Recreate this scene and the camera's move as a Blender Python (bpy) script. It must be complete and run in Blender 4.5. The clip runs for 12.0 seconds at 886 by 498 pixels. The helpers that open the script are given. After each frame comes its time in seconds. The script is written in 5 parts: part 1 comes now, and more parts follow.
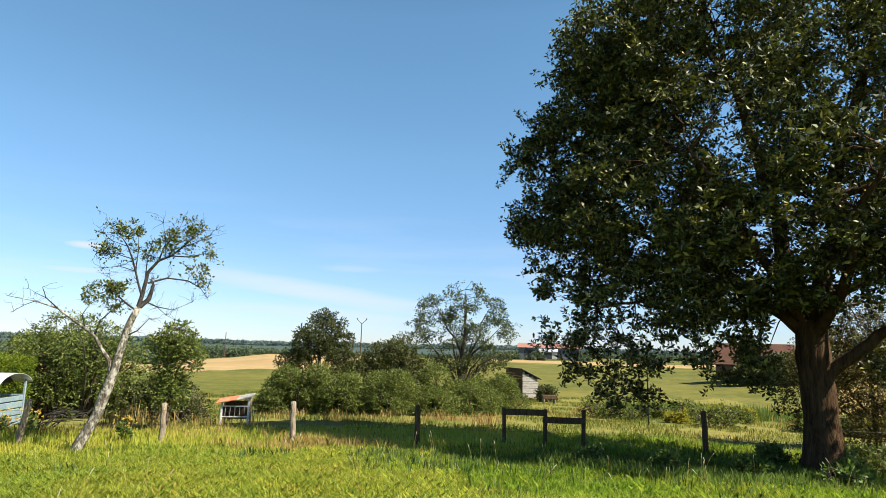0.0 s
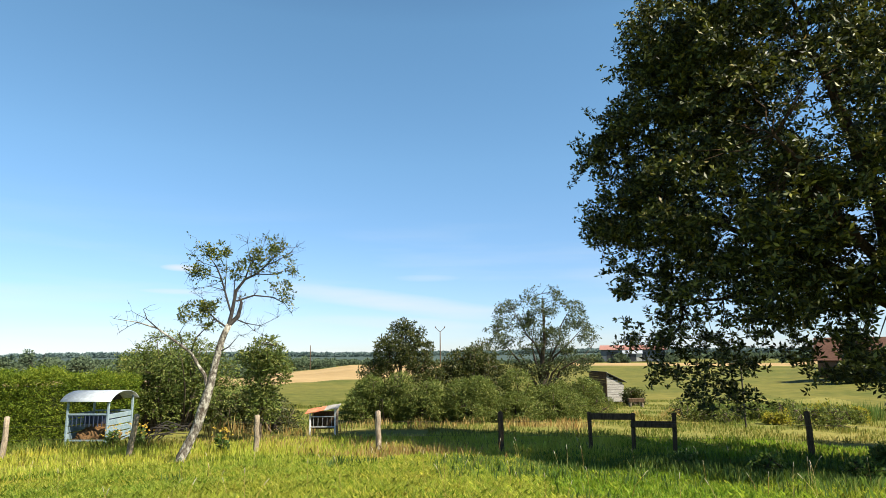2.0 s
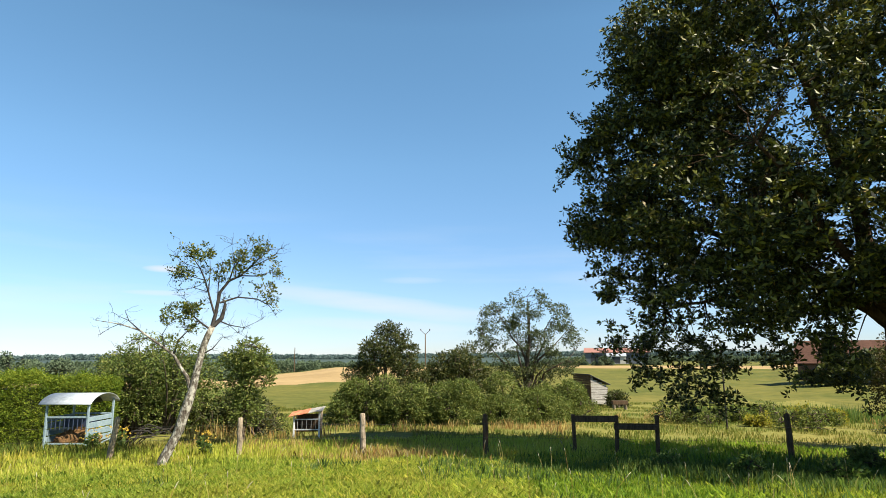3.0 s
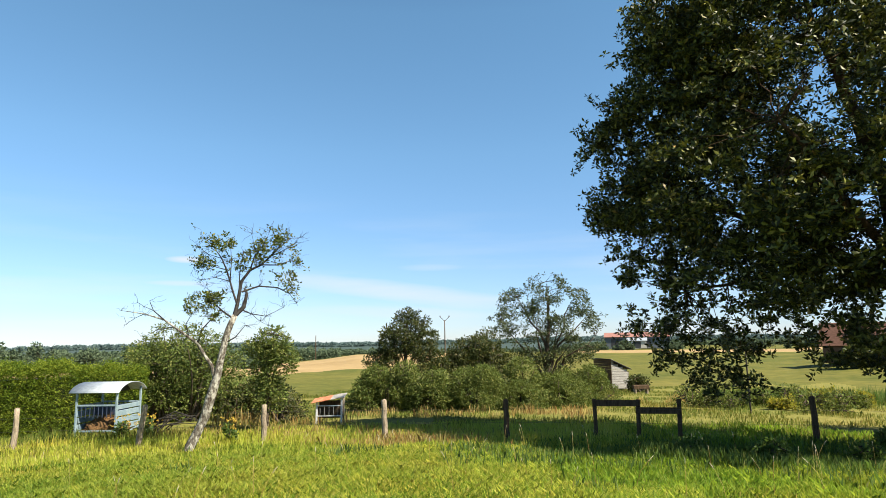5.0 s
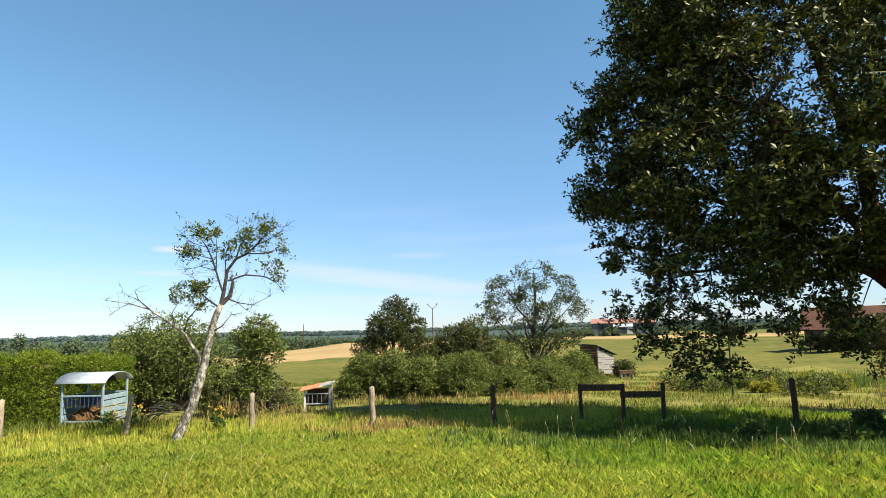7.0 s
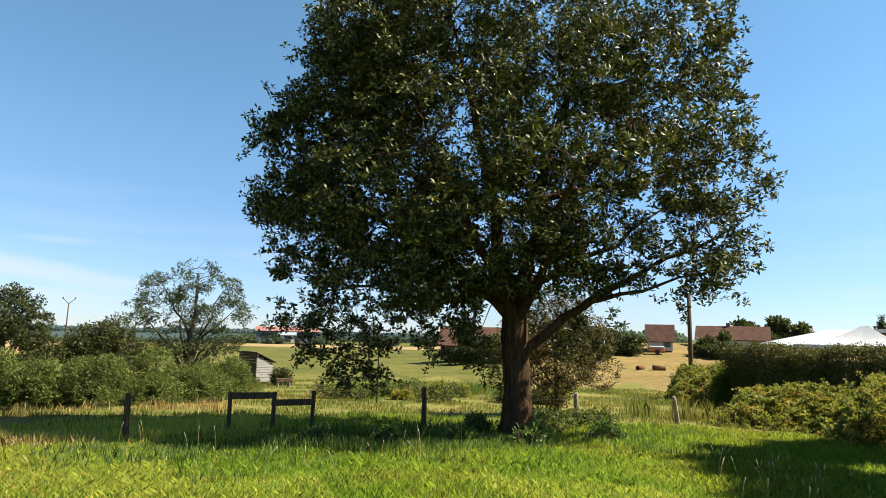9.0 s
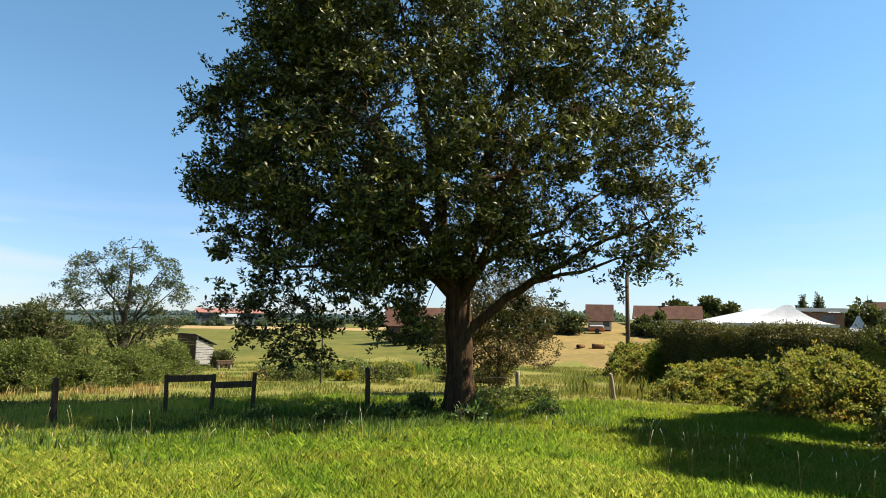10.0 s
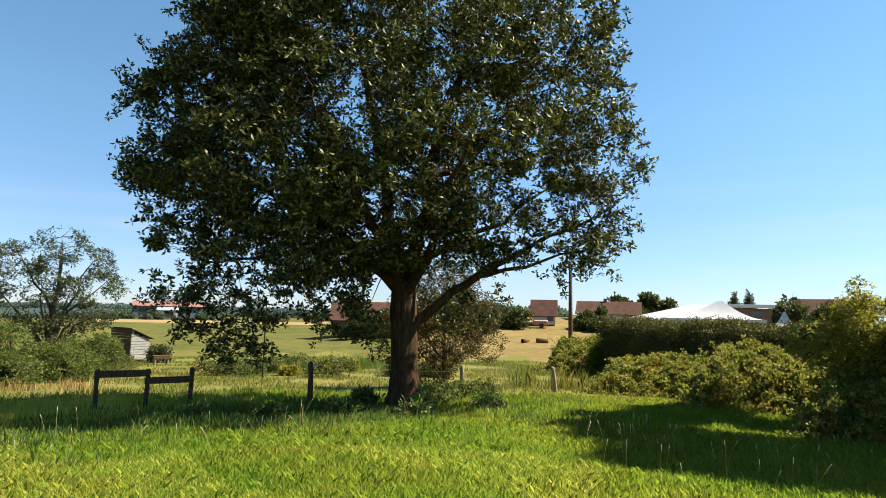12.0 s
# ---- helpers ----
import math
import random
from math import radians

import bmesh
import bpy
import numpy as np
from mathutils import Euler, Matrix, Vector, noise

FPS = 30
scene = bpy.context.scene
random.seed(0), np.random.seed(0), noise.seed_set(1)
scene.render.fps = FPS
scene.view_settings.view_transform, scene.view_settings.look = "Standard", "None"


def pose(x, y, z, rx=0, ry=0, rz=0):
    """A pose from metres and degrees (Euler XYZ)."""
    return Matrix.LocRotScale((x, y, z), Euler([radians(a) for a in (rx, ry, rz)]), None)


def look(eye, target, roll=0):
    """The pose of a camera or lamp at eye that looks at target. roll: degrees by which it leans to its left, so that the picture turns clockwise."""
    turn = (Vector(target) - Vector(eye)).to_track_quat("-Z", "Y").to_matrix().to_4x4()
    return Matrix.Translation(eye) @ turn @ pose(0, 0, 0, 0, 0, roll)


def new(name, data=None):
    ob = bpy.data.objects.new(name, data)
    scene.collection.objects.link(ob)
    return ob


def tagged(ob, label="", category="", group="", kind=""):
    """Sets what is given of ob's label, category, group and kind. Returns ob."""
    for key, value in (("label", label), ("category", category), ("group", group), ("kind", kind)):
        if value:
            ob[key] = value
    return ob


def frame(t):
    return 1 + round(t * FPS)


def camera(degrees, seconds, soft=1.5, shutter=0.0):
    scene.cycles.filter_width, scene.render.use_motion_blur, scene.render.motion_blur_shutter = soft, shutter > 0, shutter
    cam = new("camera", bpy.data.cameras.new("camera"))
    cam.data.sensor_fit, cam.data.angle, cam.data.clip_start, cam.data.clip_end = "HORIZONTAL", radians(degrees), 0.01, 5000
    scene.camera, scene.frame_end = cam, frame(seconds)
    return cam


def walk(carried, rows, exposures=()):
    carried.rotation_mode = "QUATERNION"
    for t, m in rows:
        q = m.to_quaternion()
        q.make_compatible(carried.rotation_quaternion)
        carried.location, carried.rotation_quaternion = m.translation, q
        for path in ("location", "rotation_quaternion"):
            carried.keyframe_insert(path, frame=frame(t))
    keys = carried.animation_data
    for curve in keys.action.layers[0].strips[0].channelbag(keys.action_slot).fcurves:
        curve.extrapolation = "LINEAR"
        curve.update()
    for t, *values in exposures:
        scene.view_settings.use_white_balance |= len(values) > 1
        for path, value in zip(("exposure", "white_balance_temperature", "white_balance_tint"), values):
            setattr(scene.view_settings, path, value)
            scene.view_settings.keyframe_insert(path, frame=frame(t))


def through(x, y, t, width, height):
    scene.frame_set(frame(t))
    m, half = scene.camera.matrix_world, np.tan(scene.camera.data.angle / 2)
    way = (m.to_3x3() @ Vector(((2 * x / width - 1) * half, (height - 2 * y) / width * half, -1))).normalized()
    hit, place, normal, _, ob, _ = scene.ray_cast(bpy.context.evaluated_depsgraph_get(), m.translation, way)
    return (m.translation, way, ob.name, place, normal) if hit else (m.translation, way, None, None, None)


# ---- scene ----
PATH = [
    (0.0, -0.000, -0.000, 1.650, 99.04, -1.51, -0.00),
    (0.5, 0.005, 0.021, 1.645, 97.12, -0.11, 1.93),
    (0.8, 0.015, 0.030, 1.636, 96.87, -0.00, 3.17),
    (1.0, 0.021, 0.036, 1.631, 96.44, 0.70, 4.34),
    (1.5, 0.023, 0.044, 1.645, 98.12, 0.76, 7.39),
    (2.0, 0.002, 0.003, 1.648, 99.59, 0.46, 7.43),
    (2.5, -0.005, -0.001, 1.643, 99.67, 0.61, 6.15),
    (3.0, 0.003, -0.016, 1.648, 99.81, 0.37, 6.03),
    (5.0, -0.007, -0.012, 1.637, 98.57, 0.98, 7.87),
    (5.5, 0.016, -0.023, 1.621, 98.33, 1.89, 8.39),
    (6.0, 0.009, -0.056, 1.620, 98.24, 2.01, 9.69),
    (6.5, 0.005, -0.049, 1.619, 97.84, 1.56, 8.68),
    (6.7, 0.015, -0.063, 1.618, 97.40, 1.69, 8.28),
    (8.3, 0.127, 0.029, 1.577, 98.28, -0.82, -10.50),
    (8.5, 0.152, 0.067, 1.583, 98.44, -0.49, -14.02),
    (8.7, 0.168, 0.072, 1.587, 98.59, -0.00, -18.42),
    (9.0, 0.207, 0.084, 1.592, 98.12, -1.42, -24.14),
    (9.5, 0.235, 0.088, 1.585, 96.96, -1.82, -27.22),
    (10.0, 0.269, 0.048, 1.580, 96.42, -1.11, -29.23),
    (10.5, 0.310, 0.083, 1.576, 96.69, -0.76, -32.23),
    (11.0, 0.346, 0.105, 1.556, 95.17, -1.77, -37.27),
    (11.5, 0.335, 0.076, 1.578, 95.55, -1.81, -37.06),
    (12.0, 0.342, 0.047, 1.565, 96.02, -1.35, -34.23),
]
cam = camera(72.8, 12.0, 0.6)
walk(cam, [(t, pose(*row)) for t, *row in PATH], [(0.0, 1.45), (12.0, 1.45)])

# ---- sky and sun ----
SUN_EL, SUN_DIR = 47.0, (0.92, -0.39)
world = bpy.data.worlds.new("sky")
scene.world = world
world.use_nodes = True
wn, wl = world.node_tree.nodes, world.node_tree.links
wn.clear()
sky = wn.new("ShaderNodeTexSky")
sky.sky_type, sky.sun_disc = "NISHITA", False
sky.sun_elevation, sky.sun_rotation = radians(SUN_EL), math.atan2(SUN_DIR[0], SUN_DIR[1])
sky.air_density, sky.dust_density, sky.ozone_density, sky.altitude = 1.0, 0.05, 1.6, 900
wbg, wout = wn.new("ShaderNodeBackground"), wn.new("ShaderNodeOutputWorld")
wbg.inputs["Strength"].default_value = 0.06
# thin streaks of high cloud low over the horizon
wtc, wmap, wnoise, wsep = wn.new("ShaderNodeTexCoord"), wn.new("ShaderNodeMapping"), wn.new("ShaderNodeTexNoise"), wn.new("ShaderNodeSeparateXYZ")
wmap.inputs["Scale"].default_value, wmap.inputs["Location"].default_value = (1.6, 1.6, 15.0), (0.35, 0.1, 0.2)
wnoise.inputs["Scale"].default_value, wnoise.inputs["Detail"].default_value = 1.7, 6.0
wl.new(wtc.outputs["Generated"], wmap.inputs["Vector"])
wl.new(wmap.outputs[0], wnoise.inputs["Vector"])
wl.new(wtc.outputs["Generated"], wsep.inputs[0])
wr1, wr2, wmul, wmix = wn.new("ShaderNodeMapRange"), wn.new("ShaderNodeMapRange"), wn.new("ShaderNodeMath"), wn.new("ShaderNodeMix")
wr1.inputs["From Min"].default_value, wr1.inputs["From Max"].default_value = 0.45, 0.75
wr2.inputs["From Min"].default_value, wr2.inputs["From Max"].default_value = 0.24, 0.06
wmul.operation, wmix.data_type = "MULTIPLY", "RGBA"
wl.new(wnoise.outputs["Fac"], wr1.inputs["Value"])
wl.new(wsep.outputs["Z"], wr2.inputs["Value"])
wl.new(wr1.outputs[0], wmul.inputs[0])
wl.new(wr2.outputs[0], wmul.inputs[1])


def world_math(op, a, b):
    n = wn.new("ShaderNodeMath")
    n.operation = op
    for k, v in enumerate((a, b)):
        if isinstance(v, (int, float)):
            n.inputs[k].default_value = v
        else:
            wl.new(v, n.inputs[k])
    return n.outputs[0]


# single wisps: azimuth, elevation, half width and half height in degrees, slope, strength
west = world_math("MULTIPLY", world_math("ARCTAN2", wsep.outputs["X"], wsep.outputs["Y"]), 57.3)
rise = world_math("MULTIPLY", wsep.outputs["Z"], 57.3)
cover = world_math("MULTIPLY", wmul.outputs[0], 0.4)
for c_az, c_el, c_w, c_h, c_slope, c_force in ((-31.0, 7.3, 1.7, 0.32, 0.0, 0.8), (-31.4, 5.25, 2.8, 0.25, 0.0, 0.45), (-10.5, 4.4, 12.0, 1.0, -0.11, 0.7), (-9.0, 6.8, 3.2, 0.35, 0.0, 0.25), (-38.0, 1.7, 6.0, 0.5, 0.0, 0.6), (-12.0, 2.6, 9.0, 0.6, -0.05, 0.35)):
    c_u = world_math("SUBTRACT", west, c_az)
    c_v = world_math("SUBTRACT", world_math("SUBTRACT", rise, c_el), world_math("MULTIPLY", c_u, c_slope))
    c_d = world_math("ADD", world_math("POWER", world_math("ABSOLUTE", world_math("DIVIDE", c_u, c_w), 0.0), 2.0), world_math("POWER", world_math("ABSOLUTE", world_math("DIVIDE", c_v, c_h), 0.0), 2.0))
    c_r = wn.new("ShaderNodeMapRange")
    c_r.inputs["From Min"].default_value, c_r.inputs["From Max"].default_value, c_r.inputs["To Max"].default_value = 1.5, 0.2, c_force
    wl.new(world_math("ADD", c_d, world_math("MULTIPLY", world_math("SUBTRACT", 0.55, wnoise.outputs["Fac"]), 3.0)), c_r.inputs["Value"])
    cover = world_math("MAXIMUM", cover, c_r.outputs[0])
wl.new(cover, wmix.inputs["Factor"])
wtint = wn.new("ShaderNodeMix")
wtint.data_type, wtint.blend_type = "RGBA", "MULTIPLY"
wtint.inputs["Factor"].default_value = 1.0
wgrad = wn.new("ShaderNodeValToRGB")
wgrad.color_ramp.elements[0].position, wgrad.color_ramp.elements[0].color = 0.0, (0.56, 0.67, 0.93, 1)
wgrad.color_ramp.elements[1].position, wgrad.color_ramp.elements[1].color = 1.0, (0.26, 0.34, 0.4, 1)
for wpos, wcol in ((0.12, (0.73, 0.86, 1.0, 1)), (0.3, (0.89, 1.14, 1.16, 1)), (0.5, (0.94, 1.26, 1.23, 1)), (0.75, (0.53, 0.68, 0.75, 1))):
    wgrad.color_ramp.elements.new(wpos).color = wcol
wl.new(wsep.outputs["Z"], wgrad.inputs["Fac"])
wl.new(wgrad.outputs["Color"], wtint.inputs["B"])
wl.new(sky.outputs[0], wtint.inputs["A"])
wl.new(wtint.outputs["Result"], wmix.inputs["A"])
wmix.inputs["B"].default_value = (5.3, 5.6, 6.0, 1)
wl.new(wmix.outputs["Result"], wbg.inputs["Color"])
wl.new(wbg.outputs[0], wout.inputs[0])
sun = new("sun", bpy.data.lights.new("sun", "SUN"))
sun.data.energy, sun.data.angle, sun.data.color = 5.0, radians(0.5), (1.0, 0.93, 0.78)
sun.matrix_world = look((SUN_DIR[0] * math.cos(radians(SUN_EL)), SUN_DIR[1] * math.cos(radians(SUN_EL)), math.sin(radians(SUN_EL))), (0, 0, 0))


# ---- materials ----
def material(name, rough=0.8, metal=0.0):
    m = bpy.data.materials.new(name)
    m.use_nodes = True
    b = m.node_tree.nodes["Principled BSDF"]
    b.inputs["Roughness"].default_value, b.inputs["Metallic"].default_value = rough, metal
    return m, m.node_tree.nodes, m.node_tree.links, b


def ramp_of(nodes, links, fac, stops):
    r = nodes.new("ShaderNodeValToRGB")
    while len(r.color_ramp.elements) < len(stops):
        r.color_ramp.elements.new(0.5)
    for e, (p, c) in zip(r.color_ramp.elements, stops):
        e.position, e.color = p, (*c, 1)
    links.new(fac, r.inputs["Fac"])
    return r.outputs["Color"]


def noise_of(nodes, links, scale, detail=4.0, stretch=(1, 1, 1), rough=0.6):
    tc, mp, n = nodes.new("ShaderNodeTexCoord"), nodes.new("ShaderNodeMapping"), nodes.new("ShaderNodeTexNoise")
    mp.inputs["Scale"].default_value = stretch
    n.inputs["Scale"].default_value, n.inputs["Detail"].default_value, n.inputs["Roughness"].default_value = scale, detail, rough
    links.new(tc.outputs["Object"], mp.inputs["Vector"])
    links.new(mp.outputs[0], n.inputs["Vector"])
    return n.outputs["Fac"]


def relief(nodes, links, bsdf, height, strength, distance=0.02):
    bp = nodes.new("ShaderNodeBump")
    bp.inputs["Strength"].default_value, bp.inputs["Distance"].default_value = strength, distance
    links.new(height, bp.inputs["Height"])
    links.new(bp.outputs[0], bsdf.inputs["Normal"])


def leaf_mat(name, stops, rough=0.5, through=0.3, glow=(0.25, 0.4, 0.05), patch=0.5, tints=((0.3, (0.72, 0.76, 0.7)), (0.7, (1.0, 1.0, 0.95))), gloss=0.2):
    """Leaves: colour per leaf and by clump, and light that passes through them."""
    m, n, l, b = material(name, rough)
    b.inputs["Specular IOR Level"].default_value = gloss
    geo = n.new("ShaderNodeNewGeometry")
    per_leaf = ramp_of(n, l, geo.outputs["Random Per Island"], stops)
    big = noise_of(n, l, patch, 2.0)
    shade = ramp_of(n, l, big, tints)
    mul = n.new("ShaderNodeMix")
    mul.data_type, mul.blend_type = "RGBA", "MULTIPLY"
    mul.inputs["Factor"].default_value = 1.0
    l.new(per_leaf, mul.inputs["A"])
    l.new(shade, mul.inputs["B"])
    l.new(mul.outputs["Result"], b.inputs["Base Color"])
    tr, mx = n.new("ShaderNodeBsdfTranslucent"), n.new("ShaderNodeMixShader")
    mul2 = n.new("ShaderNodeMix")
    mul2.data_type, mul2.blend_type = "RGBA", "MIX"
    mul2.inputs["Factor"].default_value = 0.5
    mul2.inputs["B"].default_value = (*glow, 1)
    l.new(mul.outputs["Result"], mul2.inputs["A"])
    l.new(mul2.outputs["Result"], tr.inputs["Color"])
    mx.inputs[0].default_value = through
    l.new(b.outputs[0], mx.inputs[1])
    l.new(tr.outputs[0], mx.inputs[2])
    l.new(mx.outputs[0], n["Material Output"].inputs["Surface"])
    return m


def plain(name, c1, c2, scale=6.0, rough=0.8, metal=0.0, stretch=(1, 1, 1), bump=0.3, dist=0.02, fine=40.0, edge=(0.35, 0.68)):
    """A surface of two tones, mixed at a coarse and a fine scale."""
    m, n, l, b = material(name, rough, metal)
    if rough > 0.85:
        b.inputs["Specular IOR Level"].default_value = 0.08
    coarse, grain = noise_of(n, l, scale, 4, stretch), noise_of(n, l, fine, 3, stretch)
    ca = ramp_of(n, l, coarse, [(edge[0], c1), (edge[1], c2)])
    cb = ramp_of(n, l, grain, [(0.3, tuple(v * 0.72 for v in c1)), (0.7, tuple(min(1, v * 1.15) for v in c2))])
    mx = n.new("ShaderNodeMix")
    mx.data_type = "RGBA"
    mx.inputs["Factor"].default_value = 0.4
    l.new(ca, mx.inputs["A"])
    l.new(cb, mx.inputs["B"])
    l.new(mx.outputs["Result"], b.inputs["Base Color"])
    if bump:
        relief(n, l, b, grain, bump, dist)
    return m


# darkest stops put crown shade into leaf colour, palest ones stand for sunlit leaves
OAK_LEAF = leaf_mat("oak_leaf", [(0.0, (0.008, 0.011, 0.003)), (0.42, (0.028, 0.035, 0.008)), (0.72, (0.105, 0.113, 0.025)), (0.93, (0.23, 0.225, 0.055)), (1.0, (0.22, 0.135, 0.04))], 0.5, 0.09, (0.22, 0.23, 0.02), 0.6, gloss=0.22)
APPLE_LEAF = leaf_mat("apple_leaf", [(0.0, (0.02, 0.038, 0.012)), (0.6, (0.065, 0.09, 0.025)), (1.0, (0.22, 0.2, 0.05))], 0.55, 0.3, (0.3, 0.31, 0.03), gloss=0.1)
BUSH_LEAF = leaf_mat("willow_leaf", [(0.0, (0.04, 0.066, 0.016)), (0.6, (0.12, 0.155, 0.04)), (1.0, (0.25, 0.25, 0.08))], 0.55, 0.3, (0.25, 0.28, 0.035), gloss=0.1)
DARK_LEAF = leaf_mat("dark_leaf", [(0.0, (0.029, 0.04, 0.012)), (0.7, (0.061, 0.072, 0.022)), (1.0, (0.115, 0.094, 0.032))], 0.5, 0.25, (0.144, 0.173, 0.029))
HEDGE_LEAF = leaf_mat("hedge_leaf", [(0.0, (0.04, 0.07, 0.009)), (0.5, (0.11, 0.155, 0.016)), (1.0, (0.24, 0.26, 0.032))], 0.6, 0.33, (0.34, 0.4, 0.03), 1.3, gloss=0.1, tints=((0.35, (0.5, 0.62, 0.5)), (0.6, (1.0, 1.0, 0.95))))
BRAMBLE_LEAF = leaf_mat("bramble_leaf", [(0.0, (0.03, 0.052, 0.012)), (0.5, (0.125, 0.165, 0.03)), (0.8, (0.28, 0.26, 0.055)), (0.93, (0.36, 0.2, 0.06)), (1.0, (0.42, 0.38, 0.14))], 0.55, 0.38, (0.42, 0.42, 0.05), 1.1, ((0.34, (0.55, 0.74, 0.55)), (0.5, (0.95, 1.0, 0.85)), (0.64, (1.25, 0.8, 0.58))), 0.22)
# haze is mixed into the far and ridge leaf colours: paler, bluer with distance
FAR_LEAF = leaf_mat("hazy_far_leaf", [(0.0, (0.075, 0.105, 0.068)), (1.0, (0.14, 0.175, 0.105))], 0.8, 0.35, (0.16, 0.21, 0.12), 0.02, gloss=0.05)
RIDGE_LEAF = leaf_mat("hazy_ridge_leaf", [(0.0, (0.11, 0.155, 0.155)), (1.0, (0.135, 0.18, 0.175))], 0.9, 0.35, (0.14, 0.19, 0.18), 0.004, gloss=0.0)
THORN_LEAF = leaf_mat("thorn_leaf", [(0.0, (0.043, 0.043, 0.014)), (0.6, (0.086, 0.072, 0.022)), (1.0, (0.144, 0.094, 0.036))], 0.5, 0.25, (0.18, 0.144, 0.029))
YELLOW_LEAF = leaf_mat("yellowing_leaf", [(0.0, (0.09, 0.12, 0.018)), (0.6, (0.24, 0.23, 0.03)), (1.0, (0.36, 0.26, 0.04))], 0.5, 0.45, (0.5, 0.46, 0.045))
GRASS = leaf_mat("grass_blade", [(0.0, (0.07, 0.13, 0.01)), (0.55, (0.2, 0.285, 0.028)), (0.88, (0.302, 0.295, 0.047)), (1.0, (0.418, 0.331, 0.115))], 0.55, 0.5, (0.42, 0.5, 0.045), 0.33, tints=((0.3, (0.45, 0.78, 0.5)), (0.48, (0.74, 0.95, 0.7)), (0.62, (1.0, 0.93, 0.8)), (0.78, (1.0, 0.82, 0.62))))
MEADOW = leaf_mat("meadow_grass", [(0.0, (0.085, 0.12, 0.02)), (0.6, (0.15, 0.165, 0.032)), (1.0, (0.28, 0.21, 0.07))], 0.6, 0.35, (0.28, 0.29, 0.05), 0.16, tints=((0.3, (0.5, 0.78, 0.55)), (0.48, (0.85, 0.95, 0.75)), (0.62, (1.0, 0.93, 0.8)), (0.78, (1.0, 0.82, 0.62))))
ASH_LEAF = leaf_mat("ash_leaf", [(0.0, (0.022, 0.034, 0.014)), (0.6, (0.055, 0.074, 0.028)), (1.0, (0.14, 0.145, 0.06))], 0.5, 0.25, (0.15, 0.18, 0.045))
OLIVE_LEAF = leaf_mat("olive_leaf", [(0.0, (0.02, 0.028, 0.008)), (0.5, (0.075, 0.085, 0.018)), (1.0, (0.23, 0.18, 0.034))], 0.55, 0.14, (0.24, 0.22, 0.03))
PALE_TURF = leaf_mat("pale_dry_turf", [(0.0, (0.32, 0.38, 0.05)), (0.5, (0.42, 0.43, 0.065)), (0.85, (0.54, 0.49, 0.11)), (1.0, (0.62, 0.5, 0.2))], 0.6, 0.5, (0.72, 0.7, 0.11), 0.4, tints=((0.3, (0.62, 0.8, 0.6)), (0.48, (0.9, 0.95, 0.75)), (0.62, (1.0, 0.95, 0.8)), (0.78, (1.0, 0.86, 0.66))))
DRY = leaf_mat("dry_grass", [(0.0, (0.32, 0.17, 0.055)), (0.4, (0.42, 0.29, 0.1)), (1.0, (0.5, 0.4, 0.17))], 0.7, 0.35, (0.4, 0.25, 0.085), 0.4)
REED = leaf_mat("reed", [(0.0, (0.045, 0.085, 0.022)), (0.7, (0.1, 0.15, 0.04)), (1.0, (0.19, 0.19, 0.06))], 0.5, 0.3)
LAWN = plain("lawn", (0.07, 0.11, 0.011), (0.18, 0.185, 0.028), 0.35, 0.95, fine=9.0, bump=0.6, dist=0.06)
ROUGH = plain("rough_pasture", (0.105, 0.122, 0.026), (0.2, 0.165, 0.046), 0.16, 0.95, fine=3.0, bump=0.8, dist=0.15)
GREEN_FIELD = plain("green_field", (0.052, 0.068, 0.012), (0.145, 0.125, 0.03), 0.09, 0.95, fine=0.9, bump=0.6, dist=0.12)
STUBBLE = plain("stubble_field", (0.235, 0.16, 0.072), (0.33, 0.235, 0.115), 0.03, 0.95, fine=0.5, stretch=(1, 1.8, 1), bump=0.3, dist=0.1)
HAY_FIELD = plain("dry_hay_field", (0.135, 0.102, 0.036), (0.25, 0.172, 0.062), 0.1, 0.95, fine=1.2, bump=0.5, dist=0.1)
# bluish green, with the haze of distance put into the colour
FAR_WOOD = plain("hazy_far_woodland", (0.036, 0.054, 0.05), (0.054, 0.076, 0.066), 0.02, 0.95, fine=0.12, bump=0.0)
BARK = plain("oak_bark", (0.016, 0.011, 0.007), (0.115, 0.066, 0.034), 2.6, 0.95, stretch=(3, 3, 0.5), bump=1.0, dist=0.06, fine=10)
PALE_BARK = plain("lichened_bark", (0.05, 0.036, 0.026), (0.33, 0.31, 0.26), 8.0, 0.9, stretch=(1, 1, 0.6), bump=1.0, dist=0.04, fine=16, edge=(0.46, 0.6))
TWIG = plain("twig_bark", (0.036, 0.027, 0.02), (0.101, 0.079, 0.058), 6, 0.9, fine=30)
LIMB_BARK = plain("grey_limb_bark", (0.014, 0.012, 0.011), (0.065, 0.059, 0.053), 5, 0.9, fine=24)
POST_WOOD = plain("weathered_post_wood", (0.1, 0.075, 0.05), (0.42, 0.34, 0.25), 6, 0.9, stretch=(7, 7, 0.4), bump=1.0, fine=22, edge=(0.4, 0.6))
DARK_WOOD = plain("dark_weathered_wood", (0.04, 0.026, 0.016), (0.13, 0.085, 0.052), 4, 0.9, stretch=(4, 4, 0.6), bump=0.6, fine=20)
GREY_WOOD = plain("silver_grey_boards", (0.17, 0.158, 0.138), (0.35, 0.33, 0.3), 3, 0.85, stretch=(1, 1, 5), bump=0.5, fine=14)
BLACK_FELT = plain("black_roofing_felt", (0.014, 0.014, 0.014), (0.036, 0.036, 0.036), 3, 0.8)
